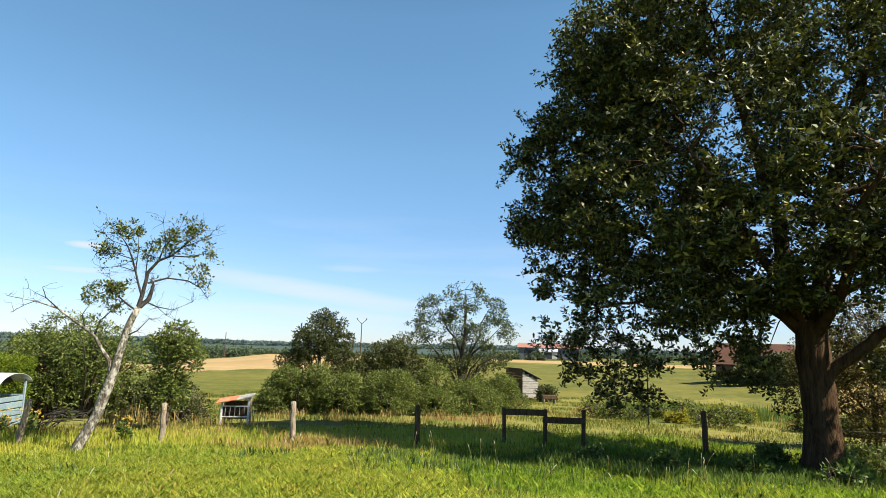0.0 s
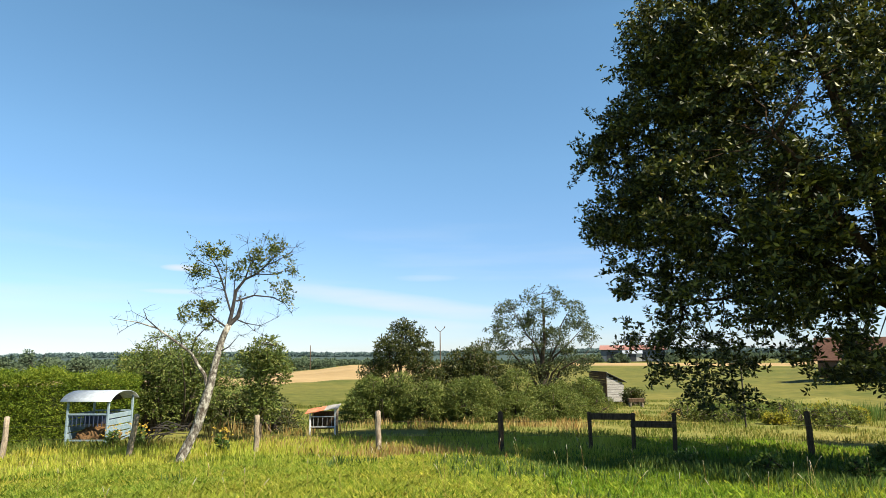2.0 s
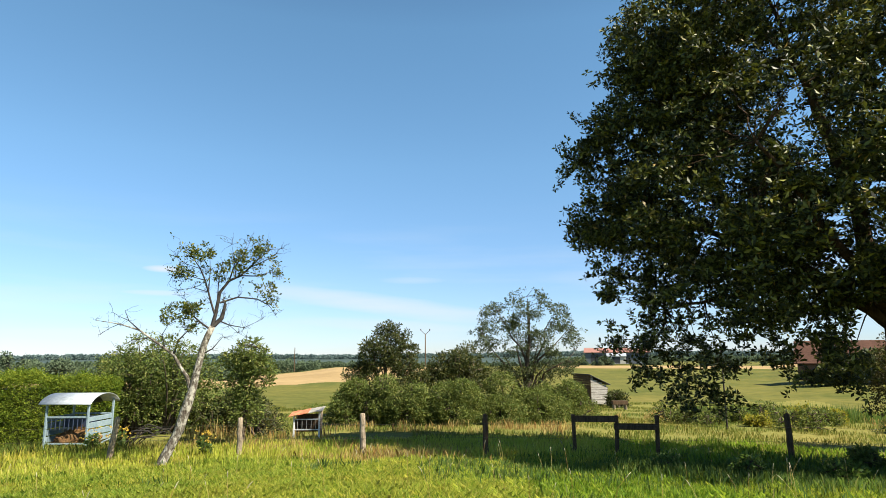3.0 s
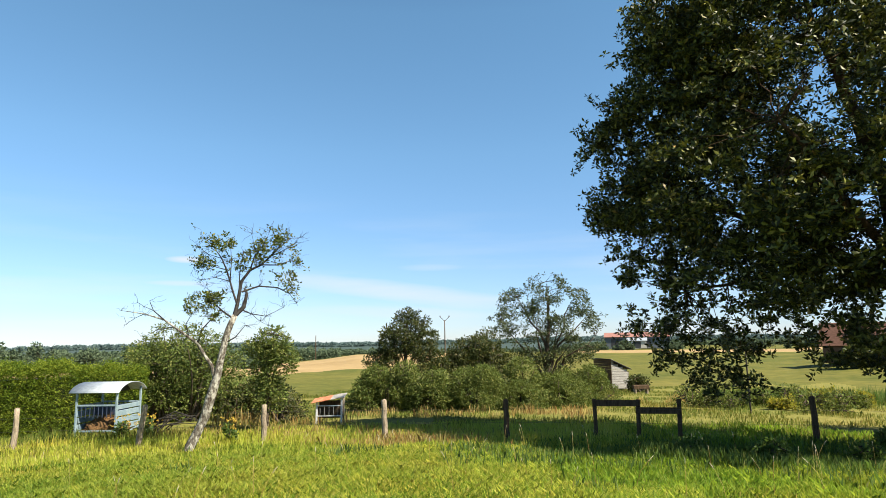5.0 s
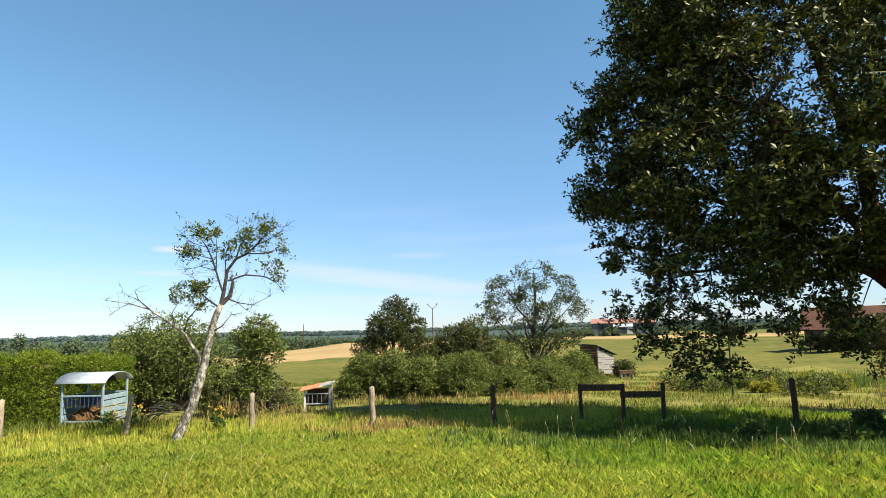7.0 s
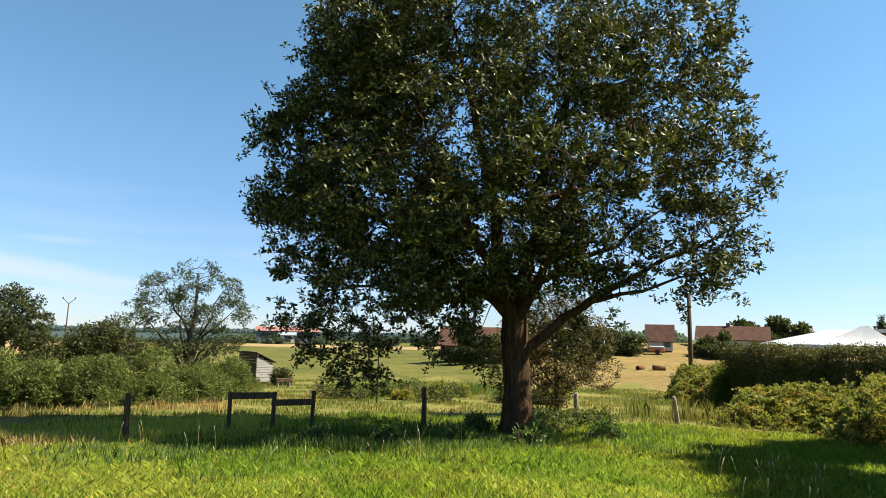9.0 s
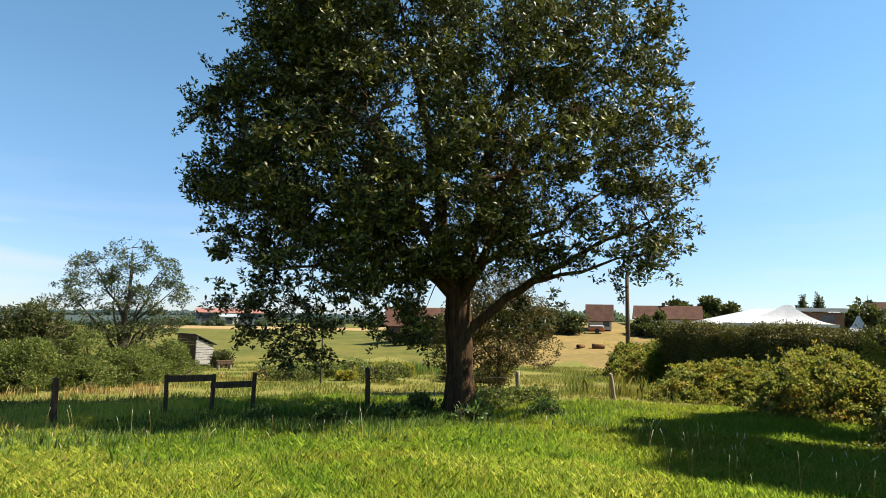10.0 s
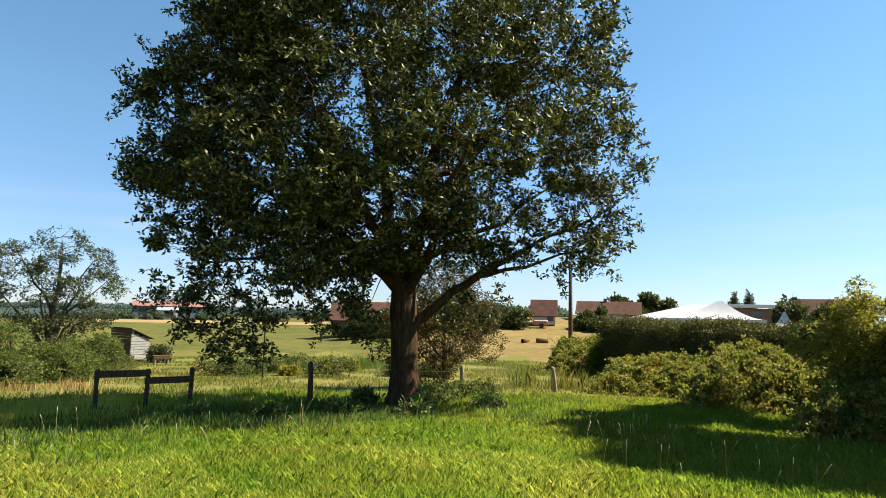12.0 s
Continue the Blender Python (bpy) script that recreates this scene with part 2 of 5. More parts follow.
SHEET = plain("galvanised_sheet", (0.27, 0.3, 0.325), (0.4, 0.43, 0.46), 2.5, 0.5, 0.25, fine=9, bump=0.05)
BLUE_STEEL = plain("blue_grey_painted_steel", (0.144, 0.216, 0.259), (0.274, 0.338, 0.36), 3, 0.55, 0.2, fine=20, bump=0.15)
DARK_STEEL = plain("dark_blue_steel", (0.022, 0.032, 0.065), (0.043, 0.058, 0.101), 4, 0.5, 0.3, bump=0.1)
RUST = plain("rusty_orange_sheet", (0.3, 0.08, 0.035), (0.56, 0.22, 0.1), 4, 0.75, 0.05, fine=15, edge=(0.42, 0.58))
WHITE_PAINT = plain("white_paint", (0.44, 0.44, 0.43), (0.56, 0.56, 0.55), 4, 0.6, bump=0.1)
CANVAS = plain("white_canvas", (0.4, 0.41, 0.43), (0.5, 0.5, 0.51), 0.6, 0.75, bump=0.15, fine=6)
# hay tone lowered for the shade inside the feeder; logs share it
HAY = plain("hay", (0.072, 0.036, 0.016), (0.187, 0.108, 0.047), 5, 0.95, fine=30, bump=0.8)
RED_ROOF = plain("red_sheet_roof", (0.22, 0.095, 0.07), (0.27, 0.13, 0.1), 0.4, 0.75, fine=3, bump=0.1)
TILE = plain("brown_roof_tile", (0.06, 0.032, 0.024), (0.115, 0.06, 0.043), 0.8, 0.9, fine=4, bump=0.4)
RENDER_WALL = plain("cream_rendered_wall", (0.432, 0.396, 0.331), (0.533, 0.504, 0.446), 0.8, 0.9, fine=12, bump=0.15)
BRICK_WALL = plain("brown_brick_wall", (0.115, 0.072, 0.05), (0.202, 0.122, 0.086), 0.8, 0.9, fine=10, bump=0.2)
GREY_WALL = plain("grey_clad_wall", (0.075, 0.09, 0.105), (0.115, 0.13, 0.145), 0.5, 0.7, fine=6, bump=0.1)
# near-black that stands for shade inside doorways and under the feeder roof
DARK_OPENING = plain("dark_opening", (0.02, 0.02, 0.022), (0.04, 0.04, 0.045), 2, 0.5, bump=0)
ORANGE = plain("orange_tarpaulin", (0.54, 0.144, 0.036), (0.648, 0.216, 0.072), 2, 0.6, bump=0.1)
YELLOW_FLOWER = plain("yellow_flower", (0.324, 0.202, 0.014), (0.432, 0.288, 0.029), 8, 0.7, bump=0)
PALE_SEED = plain("pale_seed_head", (0.3, 0.26, 0.16), (0.46, 0.41, 0.28), 8, 0.8, bump=0)
WIRE = plain("rusted_wire", (0.06, 0.05, 0.045), (0.12, 0.11, 0.1), 10, 0.5, 0.7, bump=0)
GLASS = plain("window_glass", (0.03, 0.04, 0.05), (0.06, 0.07, 0.09), 2, 0.08, bump=0)


# ---- helpers for things ----
def mesh_part(name, bm, mat, parent=None, label="", smooth=False):
    me = bpy.data.meshes.new(name)
    bm.to_mesh(me)
    bm.free()
    return link_mesh(name, me, mat, parent, label, smooth)


def link_mesh(name, me, mat, parent=None, label="", smooth=False):
    for m in mat if isinstance(mat, (list, tuple)) else [mat]:
        me.materials.append(m)
    if smooth:
        me.polygons.foreach_set("use_smooth", np.ones(len(me.polygons), dtype=bool))
    ob = new(name, me)
    if parent is not None:
        ob.parent = parent
    if label:
        ob["label"] = label
    return ob


def raw_mesh(name, verts, faces):
    """A mesh from arrays of places and of equal-sided faces."""
    me = bpy.data.meshes.new(name)
    verts, faces = np.asarray(verts, dtype=np.float32), np.asarray(faces, dtype=np.int32)
    k = faces.shape[1]
    me.vertices.add(len(verts))
    me.vertices.foreach_set("co", verts.ravel())
    me.loops.add(faces.size)
    me.loops.foreach_set("vertex_index", faces.ravel())
    me.polygons.add(len(faces))
    me.polygons.foreach_set("loop_start", np.arange(0, faces.size, k, dtype=np.int32))
    me.update(calc_edges=True)
    return me


def thing(name, x, y, z, rz, label, category, group="", kind=""):
    e = new(name)
    e.empty_display_size = 0.2
    e.matrix_world = pose(x, y, z, 0, 0, rz)
    return tagged(e, label, category, group, kind)


def box(bm, c, s, rot=None, bevel=0.0):
    """A box of size s at c, with edges bevelled."""
    m = Matrix.Translation(c) @ (rot.to_4x4() if rot is not None else Matrix()) @ Matrix.Diagonal((*s, 1))
    r = bmesh.ops.create_cube(bm, size=1.0, matrix=m)
    if bevel:
        edges = list({e for v in r["verts"] for e in v.link_edges})
        bmesh.ops.bevel(bm, geom=edges, offset=bevel, segments=1, affect="EDGES")
    return bm


def boxes(*items, bevel=0.008):
    bm = bmesh.new()
    for c, s in items:
        box(bm, c, s, None, bevel)
    return bm


def beam(bm, a, b, w, h=None, bevel=0.006):
    """A squared beam from a to b."""
    a, b = Vector(a), Vector(b)
    d = b - a
    rot = d.to_track_quat("Z", "Y").to_matrix()
    return box(bm, (a + b) / 2, (w, h or w, d.length), rot, bevel)


def tubes(paths, sides=7):
    """Tapered round limbs along paths of (x, y, z, radius), joined as one set of vertices and faces."""
    vs, fs = [], []
    ring = [(math.cos(2 * math.pi * k / sides), math.sin(2 * math.pi * k / sides)) for k in range(sides)]
    for path in paths:
        pts = [Vector(p[:3]) for p in path]
        start = len(vs)
        for i, p in enumerate(pts):
            d = (pts[min(i + 1, len(pts) - 1)] - pts[max(i - 1, 0)]).normalized()
            q = Vector((0, 0, 1)).rotation_difference(d)
            r = path[i][3]
            for k, (c, s) in enumerate(ring):
                vs.append(p + q @ Vector((c * r, s * r, 0)))
        for i in range(len(pts) - 1):
            for k in range(sides):
                a, b = start + i * sides + k, start + i * sides + (k + 1) % sides
                fs.append((a, b, b + sides, a + sides))
        end = len(vs)
        vs.append(pts[-1])
        for k in range(sides):
            a = end - sides + k
            b = end - sides + (k + 1) % sides
            fs.append((a, b, end, end))
    return vs, [f if f[2] != f[3] else f[:3] for f in fs]


def tube_part(name, paths, mat, parent, label="", sides=7):
    vs, fs = tubes(paths, sides)
    me = bpy.data.meshes.new(name)
    me.from_pydata([tuple(v) for v in vs], [], fs)
    return link_mesh(name, me, mat, parent, label, True)


def curl(rng, a, b, r0, r1, n=6, wob=0.08, sag=0.0):
    """A wavering limb from a to b that thins from r0 to r1."""
    a, b = np.array(a, float), np.array(b, float)
    length = np.linalg.norm(b - a)
    path, off = [], np.zeros(3)
    for i in range(n + 1):
        f = i / n
        if 0 < i < n:
            off = off * 0.6 + rng.normal(0, wob * length / 2.2, 3)
        p = a + (b - a) * f + off * math.sin(math.pi * f) + np.array((0, 0, -sag * length * math.sin(math.pi * f)))
        path.append((*p, r0 + (r1 - r0) * f))
    return path


def leaves_mesh(name, rng, centres, per, size, spread, slim=0.42, up=0.3, droop=0.0):
    """Rosettes of folded leaves: per leaves of about that size round every centre."""
    c = np.repeat(np.asarray(centres, float), per, axis=0)
    n = len(c)
    d = rng.normal(size=(n, 3))
    d[:, 2] = d[:, 2] * 0.8 + up - droop
    d /= np.linalg.norm(d, axis=1)[:, None]
    side = np.cross(d, rng.normal(size=(n, 3)))
    side /= np.linalg.norm(side, axis=1)[:, None] + 1e-9
    nrm = np.cross(d, side)
    ln = (size * rng.uniform(0.65, 1.3, n))[:, None]
    base = c + d * (spread * rng.uniform(0.0, 1.0, n))[:, None]
    w = ln * slim * 0.5
    mid = base + d * ln * 0.55
    fold = nrm * ln * 0.12
    v = np.stack([base, mid + side * w + fold, base + d * ln, mid - side * w + fold], axis=1).reshape(-1, 3)
    k = np.arange(n)[:, None] * 4
    return raw_mesh(name, v, k + np.array([[0, 1, 2, 3]]))


def in_lobes(rng, lobes, n, shell=0.55):
    """n places inside a union of ellipsoids (x, y, z, rx, ry, rz), more of them near the skin."""
    L = np.array(lobes, float)
    wgt = L[:, 3] * L[:, 4] * L[:, 5]
    pick = rng.choice(len(L), n, p=wgt ** 0.8 / (wgt ** 0.8).sum())
    d = rng.normal(size=(n, 3))
    d /= np.linalg.norm(d, axis=1)[:, None]
    r = np.where(rng.random(n) < shell, rng.uniform(0.78, 1.08, n), rng.random(n) ** 0.4)
    return L[pick, :3] + d * L[pick, 3:] * r[:, None]


def gaps(rng, pts, scale, cut):
    """Thins places out by a soft noise, so that light shows between the clumps."""
    keep = [noise.noise(Vector(p) * scale) + 0.5 * noise.noise(Vector(p) * scale * 2.7) > cut for p in pts]
    return pts[np.array(keep)]


CREST = ((-180, -1.9), (-36, -1.9), (-27, -2.15), (-23, -1.92), (-19, -1.62), (-16, -1.24), (-7, -1.27), (22, -1.29), (180, -1.29))


def crest_height(az):
    """Height of the rounded field crest, 190 m away."""
    for (a0, e0), (a1, e1) in zip(CREST, CREST[1:]):
        if az <= a1:
            return 1.62 + 190 * math.tan(radians(e0 + (e1 - e0) * (az - a0) / (a1 - a0)))
    return 1.62 + 190 * math.tan(radians(CREST[-1][1]))


def ease(v):
    v = max(0.0, min(1.0, v))
    return v * v * (3 - 2 * v)


def ground_z(x, y):
    """Height of the land."""
    r = math.hypot(x, y)
    z = -0.0737 * min(r, 19) - 0.04 * max(0, min(r, 52) - 19)
    z += -0.15 * max(0.0, min(1.0, (r - 52) / 60))
    az = math.degrees(math.atan2(x, y))
    right = max(0.0, min(1.0, (az - 22) / 14)) * max(0.0, min(1.0, (130 - az) / 30))
    left = 1 - right
    if r > 95:
        z += left * (crest_height(az) - z) * ease((r - 95) / 95)
    if r > 190:
        fall = 1 - 0.9 * ease((az - 1) / 6) * left
        z += left * (fall * (-9.5 - crest_height(az)) * ease((r - 190) / 110) - 6.0 * (1 - fall) * ease((r - 300) / 300))
    z += right * 3.9 * max(0.0, min(1.0, (r - 58) / 54)) ** 1.4
    if r > 600:
        z += min(1.0, (r - 600) / 900) * (1.6 * math.sin(az * 0.16 + 0.6) + 0.8 * math.sin(az * 0.45))
    if r < 400:
        z += 0.05 * noise.noise(Vector((x * 0.25, y * 0.25, 0))) * min(1, r / 4)
    return z


# ---- land ----
def land():
    """One sheet from under the camera to the horizon: rings round the viewpoint, with the fields as its materials."""
    radii = [0.0]
    while radii[-1] < 4200:
        radii.append(radii[-1] + max(0.8, radii[-1] * (0.011 if 40 < radii[-1] < 140 else 0.03)))
    az = [-180 + 6 * i for i in range(19)] + [-66 + i / 3 for i in range(469)] + [96 + 6 * i for i in range(14)]
    n, vs, fs, kinds = len(az), [], [], []
    for r in radii[1:]:
        for a in az:
            x, y = r * math.sin(radians(a)), r * math.cos(radians(a))
            vs.append((x, y, ground_z(x, y)))
    for i in range(len(radii) - 2):
        r = (radii[i + 1] + radii[i + 2]) / 2
        for k in range(n):
            j = (k + 1) % n
            fs.append((i * n + k, i * n + j, (i + 1) * n + j, (i + 1) * n + k))
            a = az[k]
            x, y = r * math.sin(radians(a)), r * math.cos(radians(a))
            wob = 1 + 0.08 * math.sin(a * 0.35) + 0.05 * math.sin(a * 1.1)
            if r < 21 or y < 12:
                kind = 0
            elif a > 31:
                kind = 1 if r < 56 * wob else 4 if r < 125 else 2 if r < 600 else 5
            elif a > 4:
                kind = 1 if r < 58 * wob else 2 if r < 168 else 3 if r < 200 else 2 if r < 500 else 5
            else:
                edge = 88 + 1.9 * max(0, min(8, a + 23)) + 10 * max(0, a + 12)
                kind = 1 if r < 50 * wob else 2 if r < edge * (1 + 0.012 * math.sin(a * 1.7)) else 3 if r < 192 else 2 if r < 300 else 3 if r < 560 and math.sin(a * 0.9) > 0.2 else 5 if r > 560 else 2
            kinds.append(kind)
    c = len(vs)
    vs.append((0, 0, 0))
    me = bpy.data.meshes.new("ground")
    me.from_pydata(vs, [], fs + [(c, (k + 1) % n, k) for k in range(n)])
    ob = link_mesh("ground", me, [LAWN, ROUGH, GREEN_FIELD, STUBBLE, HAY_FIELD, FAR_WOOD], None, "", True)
    me.polygons.foreach_set("material_index", np.array(kinds + [0] * n, dtype=np.int32))
    return tagged(ob, "grassy land with pasture, stubble and far wooded hills", "ground", "", "structure")


land()


def blades(name, rng, xy, height, width, mat, label, lean=0.35, category="grass"):
    """Grass as single bent blades, each rooted in the ground."""
    n = len(xy)
    z = np.array([ground_z(x, y) for x, y in xy]) - 0.02
    base = np.column_stack([xy, z])
    h = height * rng.uniform(0.4, 1.25, n) * np.array([1 + 0.55 * noise.noise(Vector((x * 0.9, y * 0.9, 7))) + 0.3 * noise.noise(Vector((x * 0.3, y * 0.3, 2))) for x, y in xy])
    a = rng.uniform(0, 2 * math.pi, n)
    out = np.column_stack([np.cos(a), np.sin(a), np.zeros(n)])
    b = a + rng.uniform(0.8, 2.2, n)
    side = np.column_stack([np.cos(b), np.sin(b), np.zeros(n)]) * (width * rng.uniform(0.6, 1.3, n) / 2)[:, None]
    bend = (h * rng.uniform(0.1, 1.0, n) * lean)[:, None]
    up = np.array([[0, 0, 1.0]])
    mid = base + out * bend * 0.35 + up * (h * 0.6)[:, None]
    tip = base + out * bend * 1.3 + up * (h * rng.uniform(0.82, 1.0, n))[:, None]
    v = np.stack([base - side, base + side, mid + side * 0.8, tip, mid - side * 0.8], axis=1).reshape(-1, 3)
    k = np.arange(n)[:, None] * 5
    me = raw_mesh(name, v, k + np.array([[0, 1, 2, 3, 4]]))
    return tagged(link_mesh(name, me, mat), label, category, "", "stuff")


def fan(rng, n, r0, r1, a0, a1, power=1.0):
    """n places in a ring sector, denser near its inner edge when power is over 1."""
    f = rng.random(n) ** power
    r = np.sqrt(r0 * r0 + f * (r1 * r1 - r0 * r0))
    a = np.radians(rng.uniform(a0, a1, n))
    return np.column_stack([r * np.sin(a), r * np.cos(a)])


def thin(xy, scale, cut, seed=0.0):
    return xy[np.array([noise.noise(Vector((x * scale, y * scale, seed))) > cut for x, y in xy])]


rng = np.random.default_rng(5)
blades("lawn_grass", rng, fan(rng, 350000, 5.9, 19.0, -47, 80, 1.3), 0.14, 0.0105, GRASS, "bright green uncut lawn grass", 0.65)
blades("lawn_grass", rng, fan(rng, 60000, 18.6, 25.5, 42, 80), 0.16, 0.015, GRASS, "green lawn grass before the bramble bank", 0.6)
front = fan(rng, 60000, 16.5, 24, -50, 60)
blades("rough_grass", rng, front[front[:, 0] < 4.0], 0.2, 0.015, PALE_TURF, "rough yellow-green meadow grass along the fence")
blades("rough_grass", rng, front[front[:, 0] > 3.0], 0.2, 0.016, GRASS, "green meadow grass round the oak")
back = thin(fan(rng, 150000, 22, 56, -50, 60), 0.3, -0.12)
# dry turf, spread thicker and paler to stand for the left lawn's sunlit brightness
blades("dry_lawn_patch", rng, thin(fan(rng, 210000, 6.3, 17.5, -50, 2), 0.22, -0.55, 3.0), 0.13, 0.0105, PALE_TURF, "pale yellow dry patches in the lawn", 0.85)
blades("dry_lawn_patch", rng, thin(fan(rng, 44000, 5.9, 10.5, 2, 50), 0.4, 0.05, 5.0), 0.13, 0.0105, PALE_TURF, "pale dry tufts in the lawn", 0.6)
blades("pasture_grass", rng, back, 0.2, 0.024, MEADOW, "rough pasture grass with dry patches")


# ---- trees ----
def big_oak():
    """The broad oak in the lawn: trunk, limbs and a crown of leaf rosettes."""
    rng = np.random.default_rng(11)
    x0, y0 = 10.25, 16.7
    oak = thing("oak_tree", x0, y0, ground_z(x0, y0), -31.5, "large broad oak with dark green leaves in the lawn", "tree")
    trunk = [(0.05, 0, -0.2, 0.76), (0.02, 0, 0.15, 0.6), (0, 0, 0.6, 0.49), (-0.02, 0, 1.4, 0.41), (-0.05, 0, 2.4, 0.39), (-0.1, 0, 3.1, 0.41), (-0.12, 0, 4.0, 0.38)]
    limbs = [trunk]
    heads = [
        ((0.15, 0, 2.5), (2.5, -0.5, 4.4), 0.22, 0.15), ((2.5, -0.5, 4.4), (6.4, -0.6, 6.4), 0.14, 0.03), ((2.1, -0.4, 4.1), (5.6, -1.6, 5.0), 0.1, 0.02),
        ((-0.2, 0, 3.6), (-2.2, -0.4, 5.4), 0.26, 0.18), ((-2.2, -0.4, 5.4), (-6.4, -0.6, 7.4), 0.18, 0.04), ((-1.8, -0.3, 5.0), (-6.2, 0.4, 4.4), 0.13, 0.03),
        ((0, 0, 3.7), (0.7, 0.2, 8.0), 0.34, 0.25), ((0.7, 0.2, 8.0), (2.2, 0.4, 14.0), 0.25, 0.05), ((0.3, 0.1, 5.5), (3.8, 0.8, 10.0), 0.2, 0.05),
        ((-0.2, 0, 3.8), (-1.2, -0.3, 9.0), 0.3, 0.2), ((-1.2, -0.3, 9.0), (-2.4, 0, 14.0), 0.2, 0.04), ((-1.0, -0.2, 7.2), (-5.2, -0.4, 10.8), 0.16, 0.04),
        ((0, -0.2, 3.6), (1.6, -4.0, 7.5), 0.22, 0.05), ((-0.3, -0.2, 4.0), (-2.4, -4.2, 8.0), 0.2, 0.05), ((0, 0.3, 3.6), (1.4, 4.2, 7.6), 0.22, 0.05),
        ((-0.3, 0.2, 4.2), (-2.6, 4.4, 8.6), 0.2, 0.05), ((0.6, 0.2, 7.5), (6.4, 0.4, 8.8), 0.15, 0.04), ((0.3, 0, 4.6), (4.6, 0.4, 7.2), 0.16, 0.04),
    ]
    for a, b, r0, r1 in heads:
        limbs.append(curl(rng, a, b, r0, r1, 7, 0.05))
    anchors = np.array([p for path in limbs[1:] for p in path[2:]])
    lobes = [
        (-1.6, 0, 13.6, 3.8, 3.8, 3.0), (2.2, 0.4, 13.4, 3.6, 3.6, 2.9), (-4.6, 0, 12.6, 2.5, 3.4, 2.4), (4.7, 0, 12.0, 2.2, 3.0, 2.3), (-0.4, 0.5, 15.8, 3.4, 3.0, 1.8), (-6.2, 0, 12.9, 1.2, 1.8, 1.1), (5.6, 0, 13.2, 1.2, 1.8, 1.2),
        (-5.7, 0, 10.8, 2.0, 3.0, 1.9), (-2.6, 0, 10, 3.2, 4.6, 2.6), (1.2, 0, 10.3, 3.2, 4.8, 2.6), (4.4, 0, 9.8, 2.5, 3.6, 2.3), (5.8, 0, 8.4, 1.9, 2.6, 1.7), (6.2, 0, 11.6, 0.9, 1.4, 1.0),
        (-7.3, 0, 9.4, 1.6, 2.2, 1.2), (-8.5, 0, 9.8, 0.8, 0.8, 0.5), (-9.2, 0, 9.8, 0.4, 0.5, 0.25), (-7.9, 0, 10.9, 0.8, 1.0, 0.6), (-7.0, 0, 7.2, 1.7, 2.6, 1.2), (-8.4, 0, 7.0, 0.8, 0.9, 0.4), (-8.9, 0, 7.3, 0.4, 0.5, 0.2), (-8.0, 0, 6.1, 0.6, 0.8, 0.4),
        (-4.0, 0, 7.2, 2.8, 4.8, 2.0), (-0.4, 0, 7.4, 2.8, 5.2, 2.0), (3.0, 0, 7.6, 2.6, 4.6, 1.8), (6.1, 0, 6.2, 1.3, 2.4, 1.3), (7.0, 0, 8.3, 1.0, 1.5, 0.9), (7.4, 0, 9.1, 0.55, 0.8, 0.7), (6.3, 0, 10.2, 0.9, 1.3, 0.9),
        (-6.9, 0, 4.9, 1.1, 1.8, 1.0), (-7.0, 0, 3.4, 0.9, 1.3, 0.9), (-6.4, 0, 2.3, 0.9, 1.2, 0.8), (-5.5, 0, 3.1, 1.4, 1.9, 1.2), (-5.4, 0, 1.7, 0.9, 1.1, 0.5), (-3.8, 0, 4.8, 1.8, 3.4, 1.3), (-6.5, 0, 5.6, 1.3, 1.7, 1.0),
        (-2.9, 0, 3.5, 1.2, 2.0, 0.9), (-1.7, 0.4, 2.7, 0.9, 1.4, 0.6), (5.2, -0.4, 5.0, 1.5, 2.0, 0.8), (3.2, 0, 5.9, 1.4, 2.4, 0.8), (6.2, 0, 4.6, 0.7, 1.0, 0.5),
        (-1.2, -3.8, 6.0, 2.2, 1.8, 1.5), (1.4, -4.0, 7.2, 2.2, 1.8, 1.4), (-3.4, -3.2, 5.2, 1.8, 1.6, 1.3), (-1.6, -2.6, 4.6, 1.2, 1.2, 0.8), (1.5, 1.5, 4.4, 1.3, 1.3, 0.9), (2.2, 2.2, 3.4, 1.1, 1.0, 1.0),
        (-0.6, -2.0, 5.3, 1.5, 1.0, 0.8), (-0.9, -1.8, 4.1, 0.7, 0.5, 0.35), (0.0, -2.2, 6.2, 1.2, 0.7, 0.6), (1.6, -1.6, 6.6, 1.1, 0.7, 0.6), (-2.0, -2.2, 3.6, 1.0, 0.9, 0.5), (1.3, -1.4, 4.7, 0.8, 0.6, 0.4), (2.6, -0.9, 4.6, 0.7, 0.6, 0.4), (1.0, -1.9, 5.9, 1.4, 1.0, 0.8), (-2.2, -1.4, 4.2, 1.0, 1.0, 0.6), (-0.9, -1.3, 4.7, 0.8, 0.7, 0.5), (0.4, -1.2, 5.2, 1.2, 0.8, 0.7), (3.4, -0.7, 4.9, 0.7, 0.6, 0.45), (4.4, -0.8, 5.3, 0.8, 0.7, 0.5), (1.9, -1.0, 5.4, 1.0, 0.8, 0.6), (-1.6, -0.9, 5.4, 1.1, 0.8, 0.7),
    ]
    # leafy shoots: flat clumps on the branch ends, each a cluster of rosettes
    tips = in_lobes(rng, lobes, 2550, 0.64)
    left = tips[:, 0] < -3.6
    low = (tips[:, 0] < -1.0) & (tips[:, 2] < 6.3)
